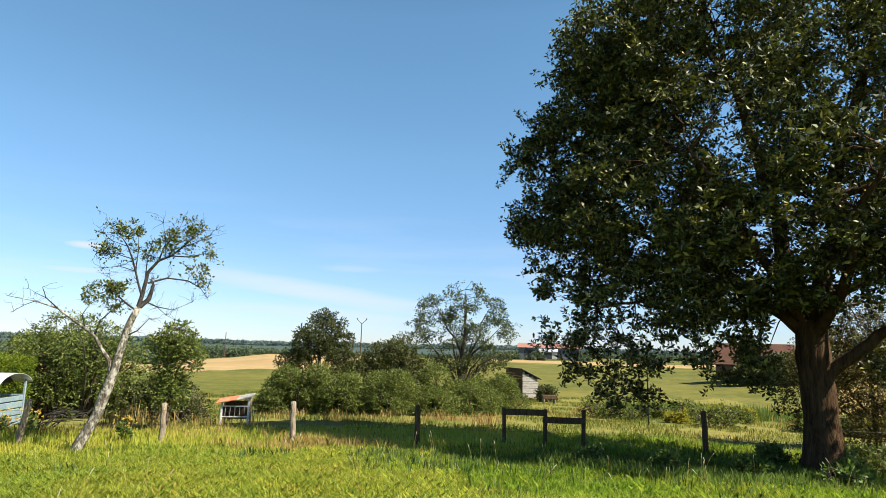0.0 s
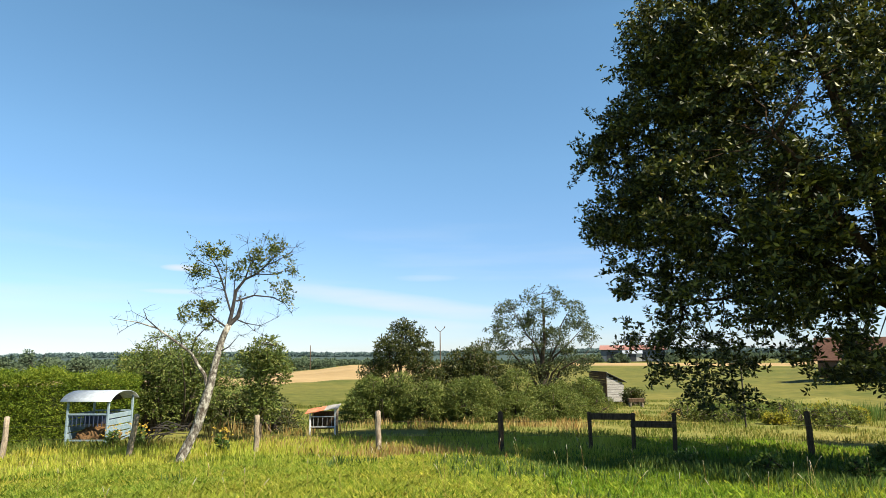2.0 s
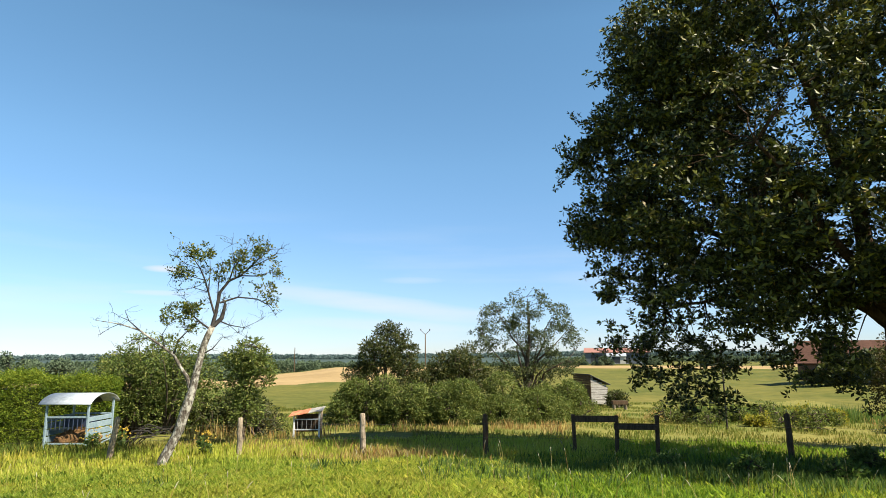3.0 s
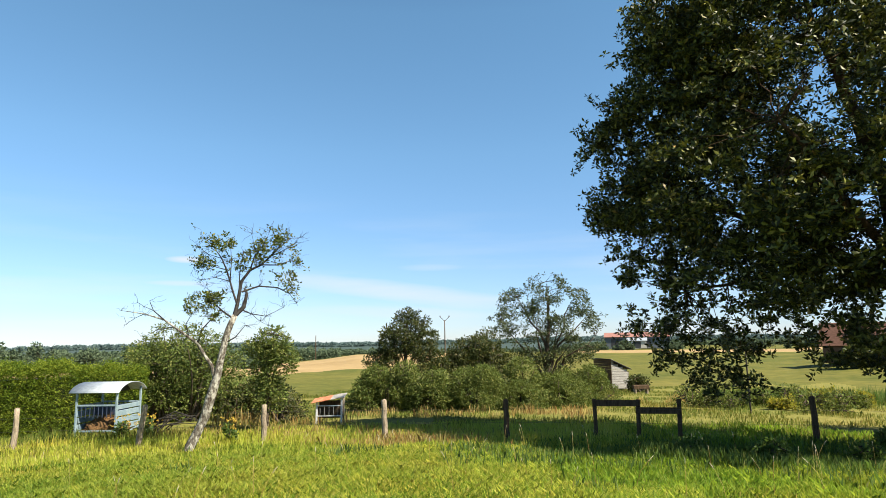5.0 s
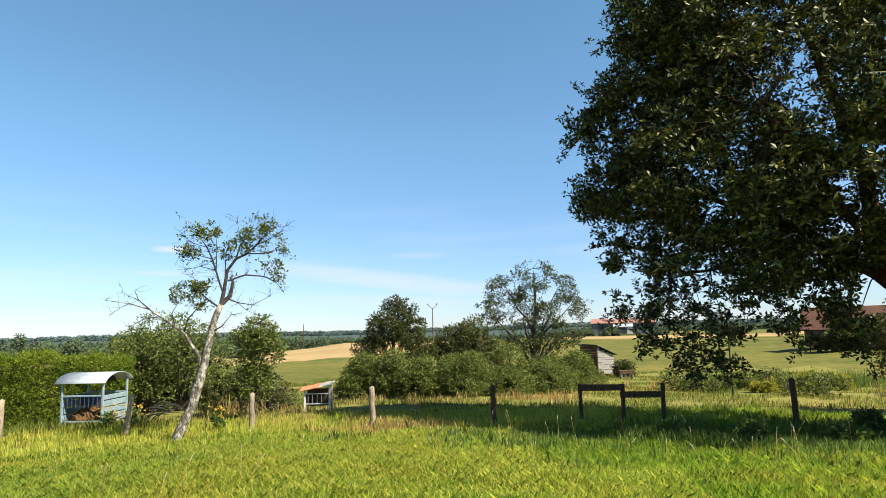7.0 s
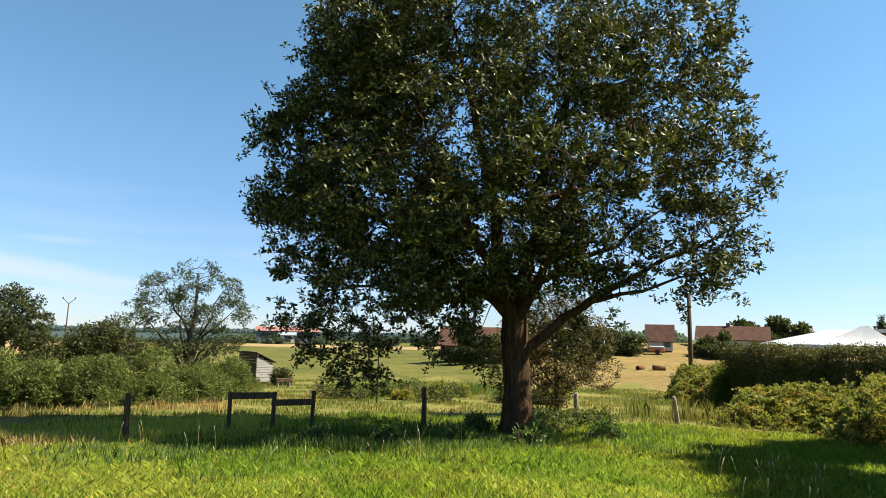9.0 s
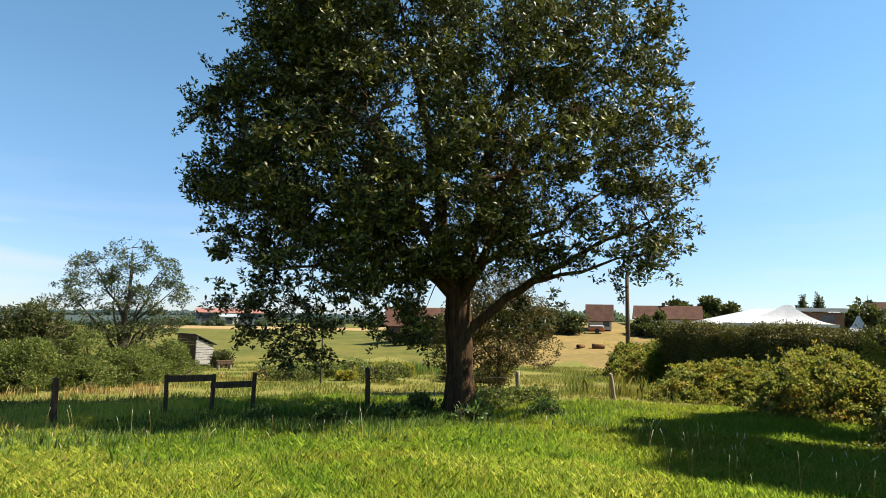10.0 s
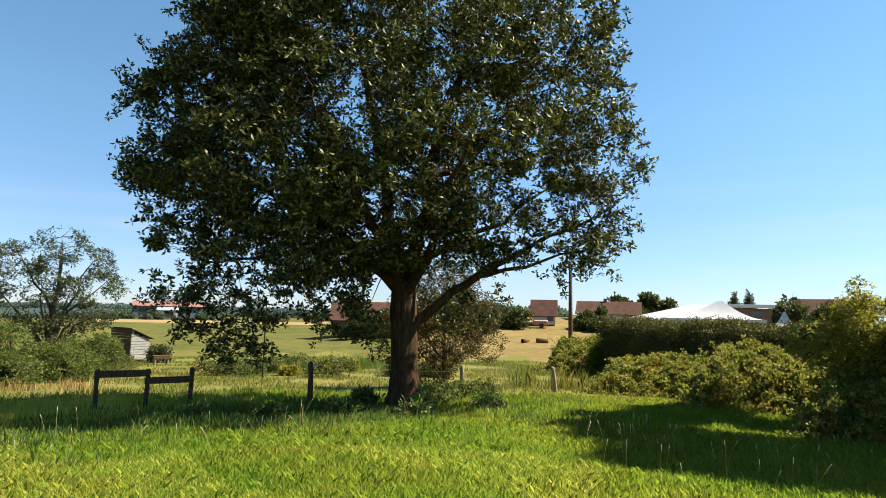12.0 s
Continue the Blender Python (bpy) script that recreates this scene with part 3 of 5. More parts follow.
    tips = np.vstack([gaps(rng, np.vstack([tips[left & ~low], in_lobes(rng, [l for l in lobes if l[0] < -3.5 and l[2] > 5], 300, 0.4)]), 0.8, -0.55), gaps(rng, np.vstack([tips[low], in_lobes(rng, [l for l in lobes if l[0] < -2.5 and l[2] < 5.7], 60, 0.4)]), 1.3, -0.06), gaps(rng, tips[~left & ~low], 0.75, 0.0),
                      rng.normal(0, 1, (24, 3)) * (1.7, 0.4, 0.5) + (-0.3, -1.4, 4.9)])
    heart = in_lobes(rng, [l for l in lobes if l[3] > 1.7], 5200, 0.0)
    heart = gaps(rng, heart, 0.8, -0.02)
    tufts = []
    for tip in tips:
        k = rng.integers(9, 22)
        wide = rng.uniform(0.25, 0.48)
        tufts.append(tip + rng.normal(0, 1, (k, 3)) * (wide * 0.62, wide * 0.62, wide * 0.4))
    pts = np.vstack(tufts + [heart])
    # sprays that break the outline
    L = np.array(lobes)
    sprays = []
    for _ in range(520):
        k = rng.integers(len(L))
        d = rng.normal(size=3)
        d /= np.linalg.norm(d)
        e = L[k, :3] + d * L[k, 3:] * 0.95
        for j in range(rng.integers(3, 8)):
            sprays.append(e + d * 0.13 * j + rng.normal(0, 0.05 + 0.03 * (7 - j) / 7, 3))
    pts = np.vstack([pts, np.array(sprays)])
    pts = pts[(pts[:, 2] > 1.1) & ~((np.abs(pts[:, 0]) < 1.0) & (pts[:, 2] < 4.2) & (pts[:, 1] < 0.5))]
    pts[:, 0] *= 0.98
    # chinks towards the afternoon sun, through which it reaches the trunk
    for h, wide in ((1.0, 0.42), (2.2, 0.5), (3.3, 0.5), (4.6, 0.4), (6.5, 0.4)):
        u = (pts - (0.2, 0, h)) @ (0.674, 0.101, 0.731)
        off = pts - (0.2, 0, h) - u[:, None] * np.array((0.674, 0.101, 0.731))
        pts = pts[~((u > 0) & (np.linalg.norm(off, axis=1) < wide))]
    twigs = []
    for p in pts[rng.random(len(pts)) < 0.03]:
        near = anchors[np.argmin(((anchors[:, :3] - p) ** 2).sum(axis=1))]
        if np.linalg.norm(near[:3] - p) < 2.4:
            twigs.append(curl(rng, near[:3], p, 0.026, 0.005, 5, 0.14, -0.05))
    rings = []
    for i in range(len(trunk) - 1):
        for j in range(7):
            rings.append(tuple(np.array(trunk[i]) + (np.array(trunk[i + 1]) - np.array(trunk[i])) * j / 7))
    body = tube_part("trunk", [rings + trunk[-1:]], BARK, oak, "thick ridged brown trunk", 44)
    for v in body.data.vertices:
        a = math.atan2(v.co.y, v.co.x)
        ridge = noise.noise(Vector((math.cos(a) * 4.5, math.sin(a) * 4.5, v.co.z * 0.9))) * 0.05 + noise.noise(Vector((math.cos(a) * 13, math.sin(a) * 13, v.co.z * 2.2))) * 0.028
        root = max(0, 0.7 - v.co.z) * 0.35 * max(0, math.sin(a * 5 + 1.0)) * 0.5
        v.co.x, v.co.y = v.co.x + math.cos(a) * (ridge + root), v.co.y + math.sin(a) * (ridge + root)
    for limb in limbs[1:]:
        tube_part("limb", [[(x, y, z, r * 0.8) for x, y, z, r in limb]], BARK, oak, "", 9)
    tube_part("twig", twigs, BARK, oak, "", 3)["kind"] = "stuff"
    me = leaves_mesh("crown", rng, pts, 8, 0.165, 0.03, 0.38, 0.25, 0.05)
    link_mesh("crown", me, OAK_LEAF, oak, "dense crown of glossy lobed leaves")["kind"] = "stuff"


def tree(name, x, y, height, lobes, n, leaf, mat, label, bark=TWIG, trunk_r=0.15, per=6, slim=0.4, shell=0.5, cut=-0.25, gap_scale=0.9, stems=1, seed=1, category="tree", sink=0.0, up=0.2):
    """A tree or bush: stems that reach into every lobe, and leaf rosettes round them. Lobes are (x, y, z, rx, ry, rz) over the foot."""
    rng = np.random.default_rng(seed)
    t = thing(name, x, y, ground_z(x, y) - sink, 0, label, category)
    paths = []
    if stems == 1:
        top = (lobes[0][0], lobes[0][1], height * 0.85)
        main = [(x_, y_, z_, trunk_r * (1 - 0.92 * (i_ / 8) ** 0.75)) for i_, (x_, y_, z_, r_) in enumerate(curl(rng, (0, 0, -0.1), top, trunk_r, 0.02, 8, 0.04))]
        paths.append(main)
    for lx, ly, lz, rx, ry, rz in lobes:
        if stems == 1:
            s = main[int(np.clip(lz / height * 7 - 2, 1, 6))]
            paths.append(curl(rng, s[:3], (lx, ly, lz + rz * 0.5), s[3] * 0.6, 0.012, 6, 0.08))
        else:
            for _ in range(stems):
                foot = (lx * 0.6 + rng.normal(0, rx * 0.25), ly * 0.6 + rng.normal(0, ry * 0.25), -0.1)
                paths.append(curl(rng, foot, (lx + rng.normal(0, rx * 0.4), ly + rng.normal(0, ry * 0.4), lz + rz * 0.6), trunk_r * 0.5, 0.01, 5, 0.06))
    pts = in_lobes(rng, lobes, n, shell)
    pts = gaps(rng, pts, gap_scale, cut)
    pts = pts[pts[:, 2] > 0.02]
    anchors = np.array([p for path in paths for p in path[2:]])
    for p in pts[rng.random(len(pts)) < min(1.0, 160 / max(1, len(pts)))]:
        near = anchors[np.argmin(((anchors[:, :3] - p) ** 2).sum(axis=1))]
        paths.append(curl(rng, near[:3], p, 0.02, 0.006, 3, 0.08))
    if stems == 1:
        tube_part("trunk", paths[:1], bark, t, "", 8)
        tube_part("bough", paths[1:], bark, t, "", 5)["kind"] = "stuff"
    else:
        tube_part("stem", paths, bark, t, "", 5)["kind"] = "stuff"
    link_mesh("crown", leaves_mesh("crown", rng, pts, per, leaf, leaf * 0.7, slim, up), mat, t)["kind"] = "stuff"
    return t


def lobed(rng, n, w, d, h, r, base=0.35):
    """n lobes of about radius r heaped in a mound w wide, d deep and h high."""
    out = []
    for _ in range(n):
        a, f = rng.uniform(0, 2 * math.pi), math.sqrt(rng.random())
        x, y = math.cos(a) * f * (w / 2 - r * 0.7), math.sin(a) * f * (d / 2 - r * 0.6)
        z = rng.uniform(base, 1) * h * (1 - 0.45 * f * f)
        s = r * rng.uniform(0.7, 1.2)
        out.append((x, y, max(z - s * 0.8, s * 0.5), s, s, s * rng.uniform(0.75, 1.05)))
    return out


def apple_tree():
    """The leaning, half-dead apple tree with lichened bark."""
    rng = np.random.default_rng(3)
    x0, y0 = -9.55, 16.35
    t = thing("apple_tree", x0, y0, ground_z(x0, y0), 29, "leaning half-dead apple tree with pale lichened bark", "tree")
    trunk = [(0, 0, -0.2, 0.2), (0.06, 0, 0.2, 0.16), (0.25, 0.03, 0.6, 0.14), (0.41, 0, 0.97, 0.145), (0.54, -0.03, 1.5, 0.15), (0.69, 0, 2.06, 0.13), (0.79, 0.0, 2.65, 0.11), (0.92, 0.03, 3.3, 0.105), (1.02, 0, 3.6, 0.1), (1.13, 0, 3.85, 0.095)]
    limbs = [
        [(0.66, 0, 1.95, 0.12), (0.54, 0.05, 2.4, 0.095), (0.3, 0.1, 2.75, 0.085), (0.13, 0.1, 3.05, 0.075), (-0.33, 0, 3.39, 0.055), (-0.78, 0, 3.73, 0.042), (-1.3, 0.1, 3.9, 0.028), (-1.88, 0, 3.99, 0.01)],
        [(-0.78, 0, 3.73, 0.03), (-1.05, -0.2, 3.98, 0.02), (-1.15, -0.3, 4.25, 0.007)], [(-1.05, -0.2, 3.98, 0.015), (-1.3, -0.2, 4.1, 0.01), (-1.45, -0.3, 4.2, 0.005)], [(-1.3, 0.1, 3.9, 0.018), (-1.55, 0.2, 3.78, 0.01), (-1.75, 0.2, 3.62, 0.005)],
        [(-0.5, 0, 3.52, 0.024), (-0.95, 0.1, 3.45, 0.015), (-1.3, 0.2, 3.24, 0.006)], [(0.13, 0.1, 3.05, 0.05), (0.24, -0.1, 3.45, 0.035), (0.5, -0.2, 3.75, 0.015), (0.66, -0.2, 3.95, 0.006)], [(-0.1, 0.1, 3.2, 0.03), (-0.2, 0, 3.6, 0.02), (-0.05, 0, 3.9, 0.008)],
        [(1.11, 0, 3.8, 0.1), (1.19, 0.03, 4.2, 0.085), (1.28, 0, 4.86, 0.07), (1.52, 0, 5.21, 0.058), (1.84, 0, 5.38, 0.045), (2.1, 0.05, 5.65, 0.036), (2.34, 0, 5.92, 0.027), (2.6, 0, 6.37, 0.008)],
        [(1.11, 0, 3.82, 0.11), (1.37, 0, 4.1, 0.1), (1.45, 0.02, 4.5, 0.065), (1.38, 0.02, 4.66, 0.04)],
        [(1.3, 0, 4.55, 0.05), (1.8, 0.1, 4.74, 0.038), (2.35, 0.1, 4.7, 0.028), (2.69, 0, 4.52, 0.018), (2.92, 0, 4.22, 0.006)], [(1.52, 0, 5.21, 0.04), (1.62, -0.1, 5.6, 0.028), (1.9, -0.1, 6.0, 0.016), (2.05, -0.1, 6.4, 0.006)],
        [(1.84, 0, 5.38, 0.035), (2.3, 0.1, 5.4, 0.025), (2.75, 0.1, 5.55, 0.014), (3.0, 0.1, 5.45, 0.006)], [(2.1, 0, 5.65, 0.025), (2.5, -0.1, 5.85, 0.016), (2.85, -0.1, 6.1, 0.006)], [(2.34, 0, 5.92, 0.02), (2.7, 0.1, 6.25, 0.012), (3.0, 0.1, 6.3, 0.005)], [(1.7, 0, 5.3, 0.025), (1.65, 0.2, 5.9, 0.014), (1.55, 0.2, 6.35, 0.005)],
        [(1.19, 0, 4.15, 0.05), (1.05, 0, 4.55, 0.045), (0.96, 0, 4.86, 0.042), (0.85, 0, 5.2, 0.036), (0.7, 0, 5.54, 0.028), (0.48, 0, 5.86, 0.018), (0.22, 0, 6.13, 0.006)], [(0.85, 0, 5.2, 0.025), (0.4, 0.1, 5.33, 0.016), (-0.07, 0.1, 5.26, 0.006)],
        [(0.96, 0, 4.86, 0.03), (0.98, 0.1, 5.5, 0.018), (0.93, 0.1, 6.1, 0.007)], [(1.22, 0, 4.5, 0.03), (1.22, -0.1, 5.1, 0.02), (1.3, -0.1, 5.75, 0.007)], [(0.7, 0, 5.54, 0.02), (0.3, -0.1, 5.65, 0.012), (0.05, -0.1, 5.85, 0.005)], [(0.96, 0, 4.86, 0.024), (0.55, 0.1, 4.98, 0.014), (0.15, 0.1, 4.9, 0.005)],
        [(1.08, 0, 3.76, 0.05), (0.8, 0, 3.96, 0.038), (0.57, 0, 4.17, 0.03), (0.3, 0, 4.25, 0.02), (-0.05, 0, 4.1, 0.008)], [(0.57, 0, 4.17, 0.022), (0.42, 0.1, 4.5, 0.014), (0.3, 0.1, 4.75, 0.005)], [(0.8, 0, 3.96, 0.025), (0.6, -0.1, 3.85, 0.015), (0.35, -0.2, 3.8, 0.006)],
        [(1.3, 0, 4.02, 0.04), (1.6, 0.1, 3.9, 0.025), (2.02, 0.1, 3.83, 0.016), (2.52, 0, 4.08, 0.005)], [(1.6, 0.1, 3.9, 0.016), (1.85, 0.1, 3.68, 0.01), (2.1, 0.1, 3.55, 0.005)], [(0.88, 0, 3.05, 0.04), (1.15, -0.1, 3.2, 0.025), (1.42, -0.2, 3.55, 0.01)],
    ]
    twigs = []
    for path in limbs:
        for k, p in enumerate(path[1:]):
            for _ in range(8 if p[0] > -0.2 else 3):
                e = np.array(p[:3]) + rng.normal(0, 0.17, 3) + (0, 0, 0.05)
                twigs.append(curl(rng, p[:3], e, 0.006, 0.0025, 4, 0.2))
    lobes = [(0.3, 0, 4.25, 0.42, 0.35, 0.26), (0.6, 0, 4.4, 0.3, 0.3, 0.2), (0.0, 0, 4.1, 0.26, 0.3, 0.2), (0.5, 0, 3.85, 0.32, 0.3, 0.14), (0.15, -0.1, 3.4, 0.24, 0.2, 0.24), (0.15, 0, 5.35, 0.32, 0.3, 0.2), (0.35, 0, 5.9, 0.34, 0.3, 0.26), (0.75, 0, 6.0, 0.28, 0.3, 0.24),
             (2.0, 0, 6.1, 0.3, 0.3, 0.3), (2.4, 0, 6.1, 0.36, 0.3, 0.3), (2.6, 0, 5.6, 0.36, 0.3, 0.24), (1.8, 0, 5.7, 0.3, 0.3, 0.24), (2.75, 0, 4.75, 0.2, 0.2, 0.34), (2.92, 0, 4.3, 0.1, 0.12, 0.18), (2.4, 0, 5.05, 0.26, 0.2, 0.18), (1.3, 0, 5.5, 0.3, 0.3, 0.24)]
    ends = np.array([t_[-1][:3] for t_ in twigs])
    ends = ends[(ends[:, 2] > 4.6) & (rng.random(len(ends)) < 0.5)]
    pts = np.vstack([in_lobes(rng, [(a, b, c, d * 1.3, e * 1.3, f * 1.3) for a, b, c, d, e, f in lobes], 1500, 0.1), ends])
    pts = pts[pts[:, 2] > 2.9]
    pts = gaps(rng, pts, 3.6, 0.06)
    tube_part("trunk", [[(x, y, z, r * 0.9 * (1 + 0.12 * noise.noise(Vector((0, 0, z * 3))))) for x, y, z, r in trunk]], PALE_BARK, t, "pale lichen-spotted leaning trunk", 10)
    for i, limb in enumerate(limbs):
        tube_part("limb", [[(x, y, z, r * (0.58 if i == 0 else 0.64)) for x, y, z, r in limb]], LIMB_BARK if i else PALE_BARK, t, "", 6)
    tube_part("twig", twigs, LIMB_BARK, t, "bare dead twigs", 3)["kind"] = "stuff"
    link_mesh("leaves", leaves_mesh("leaves", rng, pts, 6, 0.09, 0.07, 0.5), APPLE_LEAF, t, "sparse small green leaves")["kind"] = "stuff"


big_oak()
apple_tree()
rb = np.random.default_rng(8)
# the row of willow bushes behind the fence
for i, (bx, by, w, h) in enumerate(((-7.3, 30.6, 3.4, 3.3), (-5.0, 31, 3.2, 2.6), (-2.7, 31.2, 3.6, 2.5), (-0.4, 31.8, 3.6, 2.4), (1.7, 33, 3.6, 2.4), (3.0, 35, 3.4, 2.3))):
    tagged(tree("willow_bush", bx, by, h, lobed(rb, 16, w * 1.15, 3.4, h * 1.12, 0.75, 0.08), 5200, 0.14, BUSH_LEAF, "dense grey-green willow bush in a row in the pasture", stems=2, per=6, slim=0.28, seed=20 + i, category="bush", shell=0.7, cut=-0.5, up=0.5), group="row of willow bushes")
tree("dark_tree", -7.6, 38, 6.0, [(0, 0, 4.2, 1.2, 1.2, 1.2), (-0.9, 0, 3.6, 1.0, 1.1, 1.1), (0.9, 0, 3.5, 1.1, 1.1, 1.1), (0.1, 0, 5.3, 0.35, 0.4, 0.6), (-0.5, 0.2, 5.1, 0.3, 0.3, 0.6), (0.6, 0, 5.2, 0.3, 0.3, 0.5), (-1.1, 0, 4.7, 0.3, 0.3, 0.5), (1.2, 0, 4.8, 0.3, 0.3, 0.5), (1.6, 0, 4.0, 0.4, 0.4, 0.4), (-1.7, 0, 3.9, 0.4, 0.4, 0.4), (1.5, 0, 2.4, 1.1, 1.1, 0.9), (-1.6, 0, 2.3, 1.2, 1.1, 1.0), (2.2, 0, 2.0, 0.7, 0.8, 0.6)],
     2700, 0.18, DARK_LEAF, "dark green young tree above the willow bushes", trunk_r=0.16, seed=31, cut=-0.2, shell=0.4, up=0.6)
tree("round_bush", -3.3, 40, 5.2, lobed(rb, 16, 5.0, 3.6, 5.3, 1.1, 0.4), 3000, 0.19, DARK_LEAF, "dark rounded tall bush", stems=2, seed=32, category="bush", shell=0.65)
tree("ash_tree", 1.3, 45, 9.2, [(0.24, 0, 7.6, 1.68, 1.6, 1.2), (-1.92, 0, 6.6, 1.58, 1.5, 1.1), (2.28, 0, 6.5, 1.47, 1.4, 1.1), (-3.12, 0, 5, 1.26, 1.2, 0.9), (3.12, 0, 5.3, 1.26, 1.2, 0.8), (-0.72, 0, 5.2, 1.68, 1.6, 1.2), (1.08, 0, 4.6, 1.58, 1.5, 1.1), (-1.68, 0, 3.6, 1.47, 1.4, 0.9), (1.92, 0, 3.2, 1.68, 1.4, 1), (3.60, 0, 3.8, 0.84, 1, 0.7), (0.00, 0, 2.4, 2.10, 1.6, 1)],
     6600, 0.17, ASH_LEAF, "airy tall tree with thin grey-green foliage and visible boughs", trunk_r=0.3, seed=33, cut=0.04, shell=0.5)
tree("small_shrub", 8.5, 49, 1.9, lobed(rb, 7, 2.4, 2.0, 1.9, 0.7), 700, 0.17, DARK_LEAF, "small round shrub beside the shed", stems=2, seed=34, category="bush")
# growth round the apple tree and the left meadow edge
tree("dark_thicket", -16.4, 26.6, 4.9, lobed(rb, 26, 7.6, 3.8, 4.9, 1.15, 0.35), 6400, 0.14, BUSH_LEAF, "tall olive-green thicket of elder and willow", stems=2, seed=35, category="bush", shell=0.7, cut=-0.45)
tree("dark_thicket", -12.6, 27.4, 2.6, lobed(rb, 14, 4.6, 3, 2.4, 0.9, 0.3), 1800, 0.16, DARK_LEAF, "dark lower thicket behind the apple tree", stems=2, seed=38, category="bush", shell=0.65, cut=-0.45)
tree("climber_tree", -9.9, 22.4, 4.0, [(0.1, 0, 3.3, 0.75, 0.7, 0.6), (0.55, 0, 2.6, 0.6, 0.6, 0.6), (-0.1, 0, 2.2, 0.6, 0.6, 0.8), (0.1, 0, 1.3, 0.55, 0.6, 0.7), (-0.5, 0, 3.1, 0.5, 0.5, 0.4)], 1300, 0.13, BUSH_LEAF, "small leafy tree with hanging foliage", trunk_r=0.09, seed=36)
tree("low_bush", -10.6, 25.5, 1.5, lobed(rb, 8, 3.4, 1.8, 1.4, 0.7), 900, 0.14, DARK_LEAF, "low dark bush in the meadow", stems=2, seed=37, category="bush")
# right side


def bank(name, az, r, across, deep, h, n, leaf, mat, label, seed, category="bramble"):
    """A sloping bank of growth, low towards the lawn and high behind, with arching canes over it."""
    q = np.random.default_rng(seed)
    x, y = r * math.sin(radians(az)), r * math.cos(radians(az))
    away, side = np.array((math.sin(radians(az)), math.cos(radians(az)))), np.array((math.cos(radians(az)), -math.sin(radians(az))))
    b = thing(name, x, y, ground_z(x, y), 0, label, category)

    def skin(u, d):
        e = Vector((u, d, seed))
        rim = ease((0.5 - abs(u / across)) * 5) * ease((d / deep + 0.5) * 4)
        return rim * (h * (0.2 + 0.8 * (d / deep + 0.5)) + 0.5 * noise.noise(e * 0.7) + 0.42 * noise.noise(e * 1.6)) + 0.24 * noise.noise(e * 3.6)

    def spot(u, d, z):
        p = side * u + away * d
        return (p[0], p[1], z + ground_z(x + p[0], y + p[1]) - ground_z(x, y))

    pts, canes = [], []
    for _ in range(n):
        u, d = q.uniform(-0.5, 0.5) * across, q.uniform(-0.5, 0.5) * deep
        top = skin(u, d)
        z = top - abs(q.normal(0, 0.11)) if q.random() < 0.78 else q.random() * top
        if z > 0.02:
            pts.append(spot(u + q.normal(0, 0.05), d, z))
    for _ in range(int(across * deep * 3)):
        u, d = q.uniform(-0.48, 0.48) * across, q.uniform(-0.45, 0.48) * deep
        du, dd, reach, lift = *q.normal(0, 0.5, 2), q.uniform(0.1, 0.5), skin(u, d)
        cane = [(*spot(u + du * f, d + dd * f, max(0.0, lift * (0.4 + 0.6 * f) + reach * math.sin(math.pi * 0.8 * f))), 0.008 - 0.005 * f) for f in (0, 0.25, 0.5, 0.75, 1.0)]
        canes.append(cane)
        for p0, p1 in zip(cane[2:], cane[3:]):
            for f in (0.0, 0.35, 0.7):
                pts.append(tuple(p0[k] + (p1[k] - p0[k]) * f + q.normal(0, 0.03) for k in range(3)))
    tube_part("cane", canes, TWIG, b, "", 3)["kind"] = "stuff"
    link_mesh("leaves", leaves_mesh("leaves", q, pts, 5, leaf, leaf * 0.6, 0.62, 0.55), mat, b)["kind"] = "stuff"
    return b


bank("bramble_bank", 56.5, 29.5, 9.0, 6.0, 1.75, 15000, 0.12, BRAMBLE_LEAF, "bank of brambles with reddish and green leaves", 41)
bank("bramble_bank", 64.5, 26.0, 8.0, 5.5, 2.3, 16000, 0.11, BRAMBLE_LEAF, "bank of brambles with broad green leaves", 42)
bank("bramble_bank", 73.0, 20.0, 6.0, 5.0, 2.6, 16000, 0.095, BRAMBLE_LEAF, "bank of brambles with large glossy leaves", 45)
tree("plum_bush", 19.4, 7.3, 4.4, [(0, 0, 3.0, 0.9, 0.9, 0.8), (-0.4, 1.1, 2.5, 0.8, 0.8, 0.7), (0.3, -1.1, 2.5, 0.9, 0.9, 0.8), (-0.1, 0.1, 3.8, 0.3, 0.3, 0.5), (0.15, -0.5, 3.4, 0.35, 0.35, 0.5), (0, 0.6, 3.3, 0.35, 0.35, 0.45), (0.2, -1.3, 3.1, 0.3, 0.3, 0.4), (0.3, 0.3, 1.9, 1.0, 1.3, 0.8), (0.5, -1.6, 1.9, 0.9, 1.1, 0.8)], 4200, 0.1, YELLOW_LEAF, "tall yellowing bush above the brambles", trunk_r=0.08, seed=43, category="bush", cut=-0.25)
bank("weed_bank", 48.6, 43.5, 7.4, 6.0, 2.4, 9000, 0.13, BRAMBLE_LEAF, "bank of nettles and weeds", 44, "weeds")
tree("elder_bush", 31.8, 27.6, 3.0, lobed(rb, 9, 2.6, 2.4, 3.0, 0.7, 0.4), 2600, 0.13, HEDGE_LEAF, "bright green elder bush among the weeds", stems=2, seed=49, category="bush", shell=0.7)
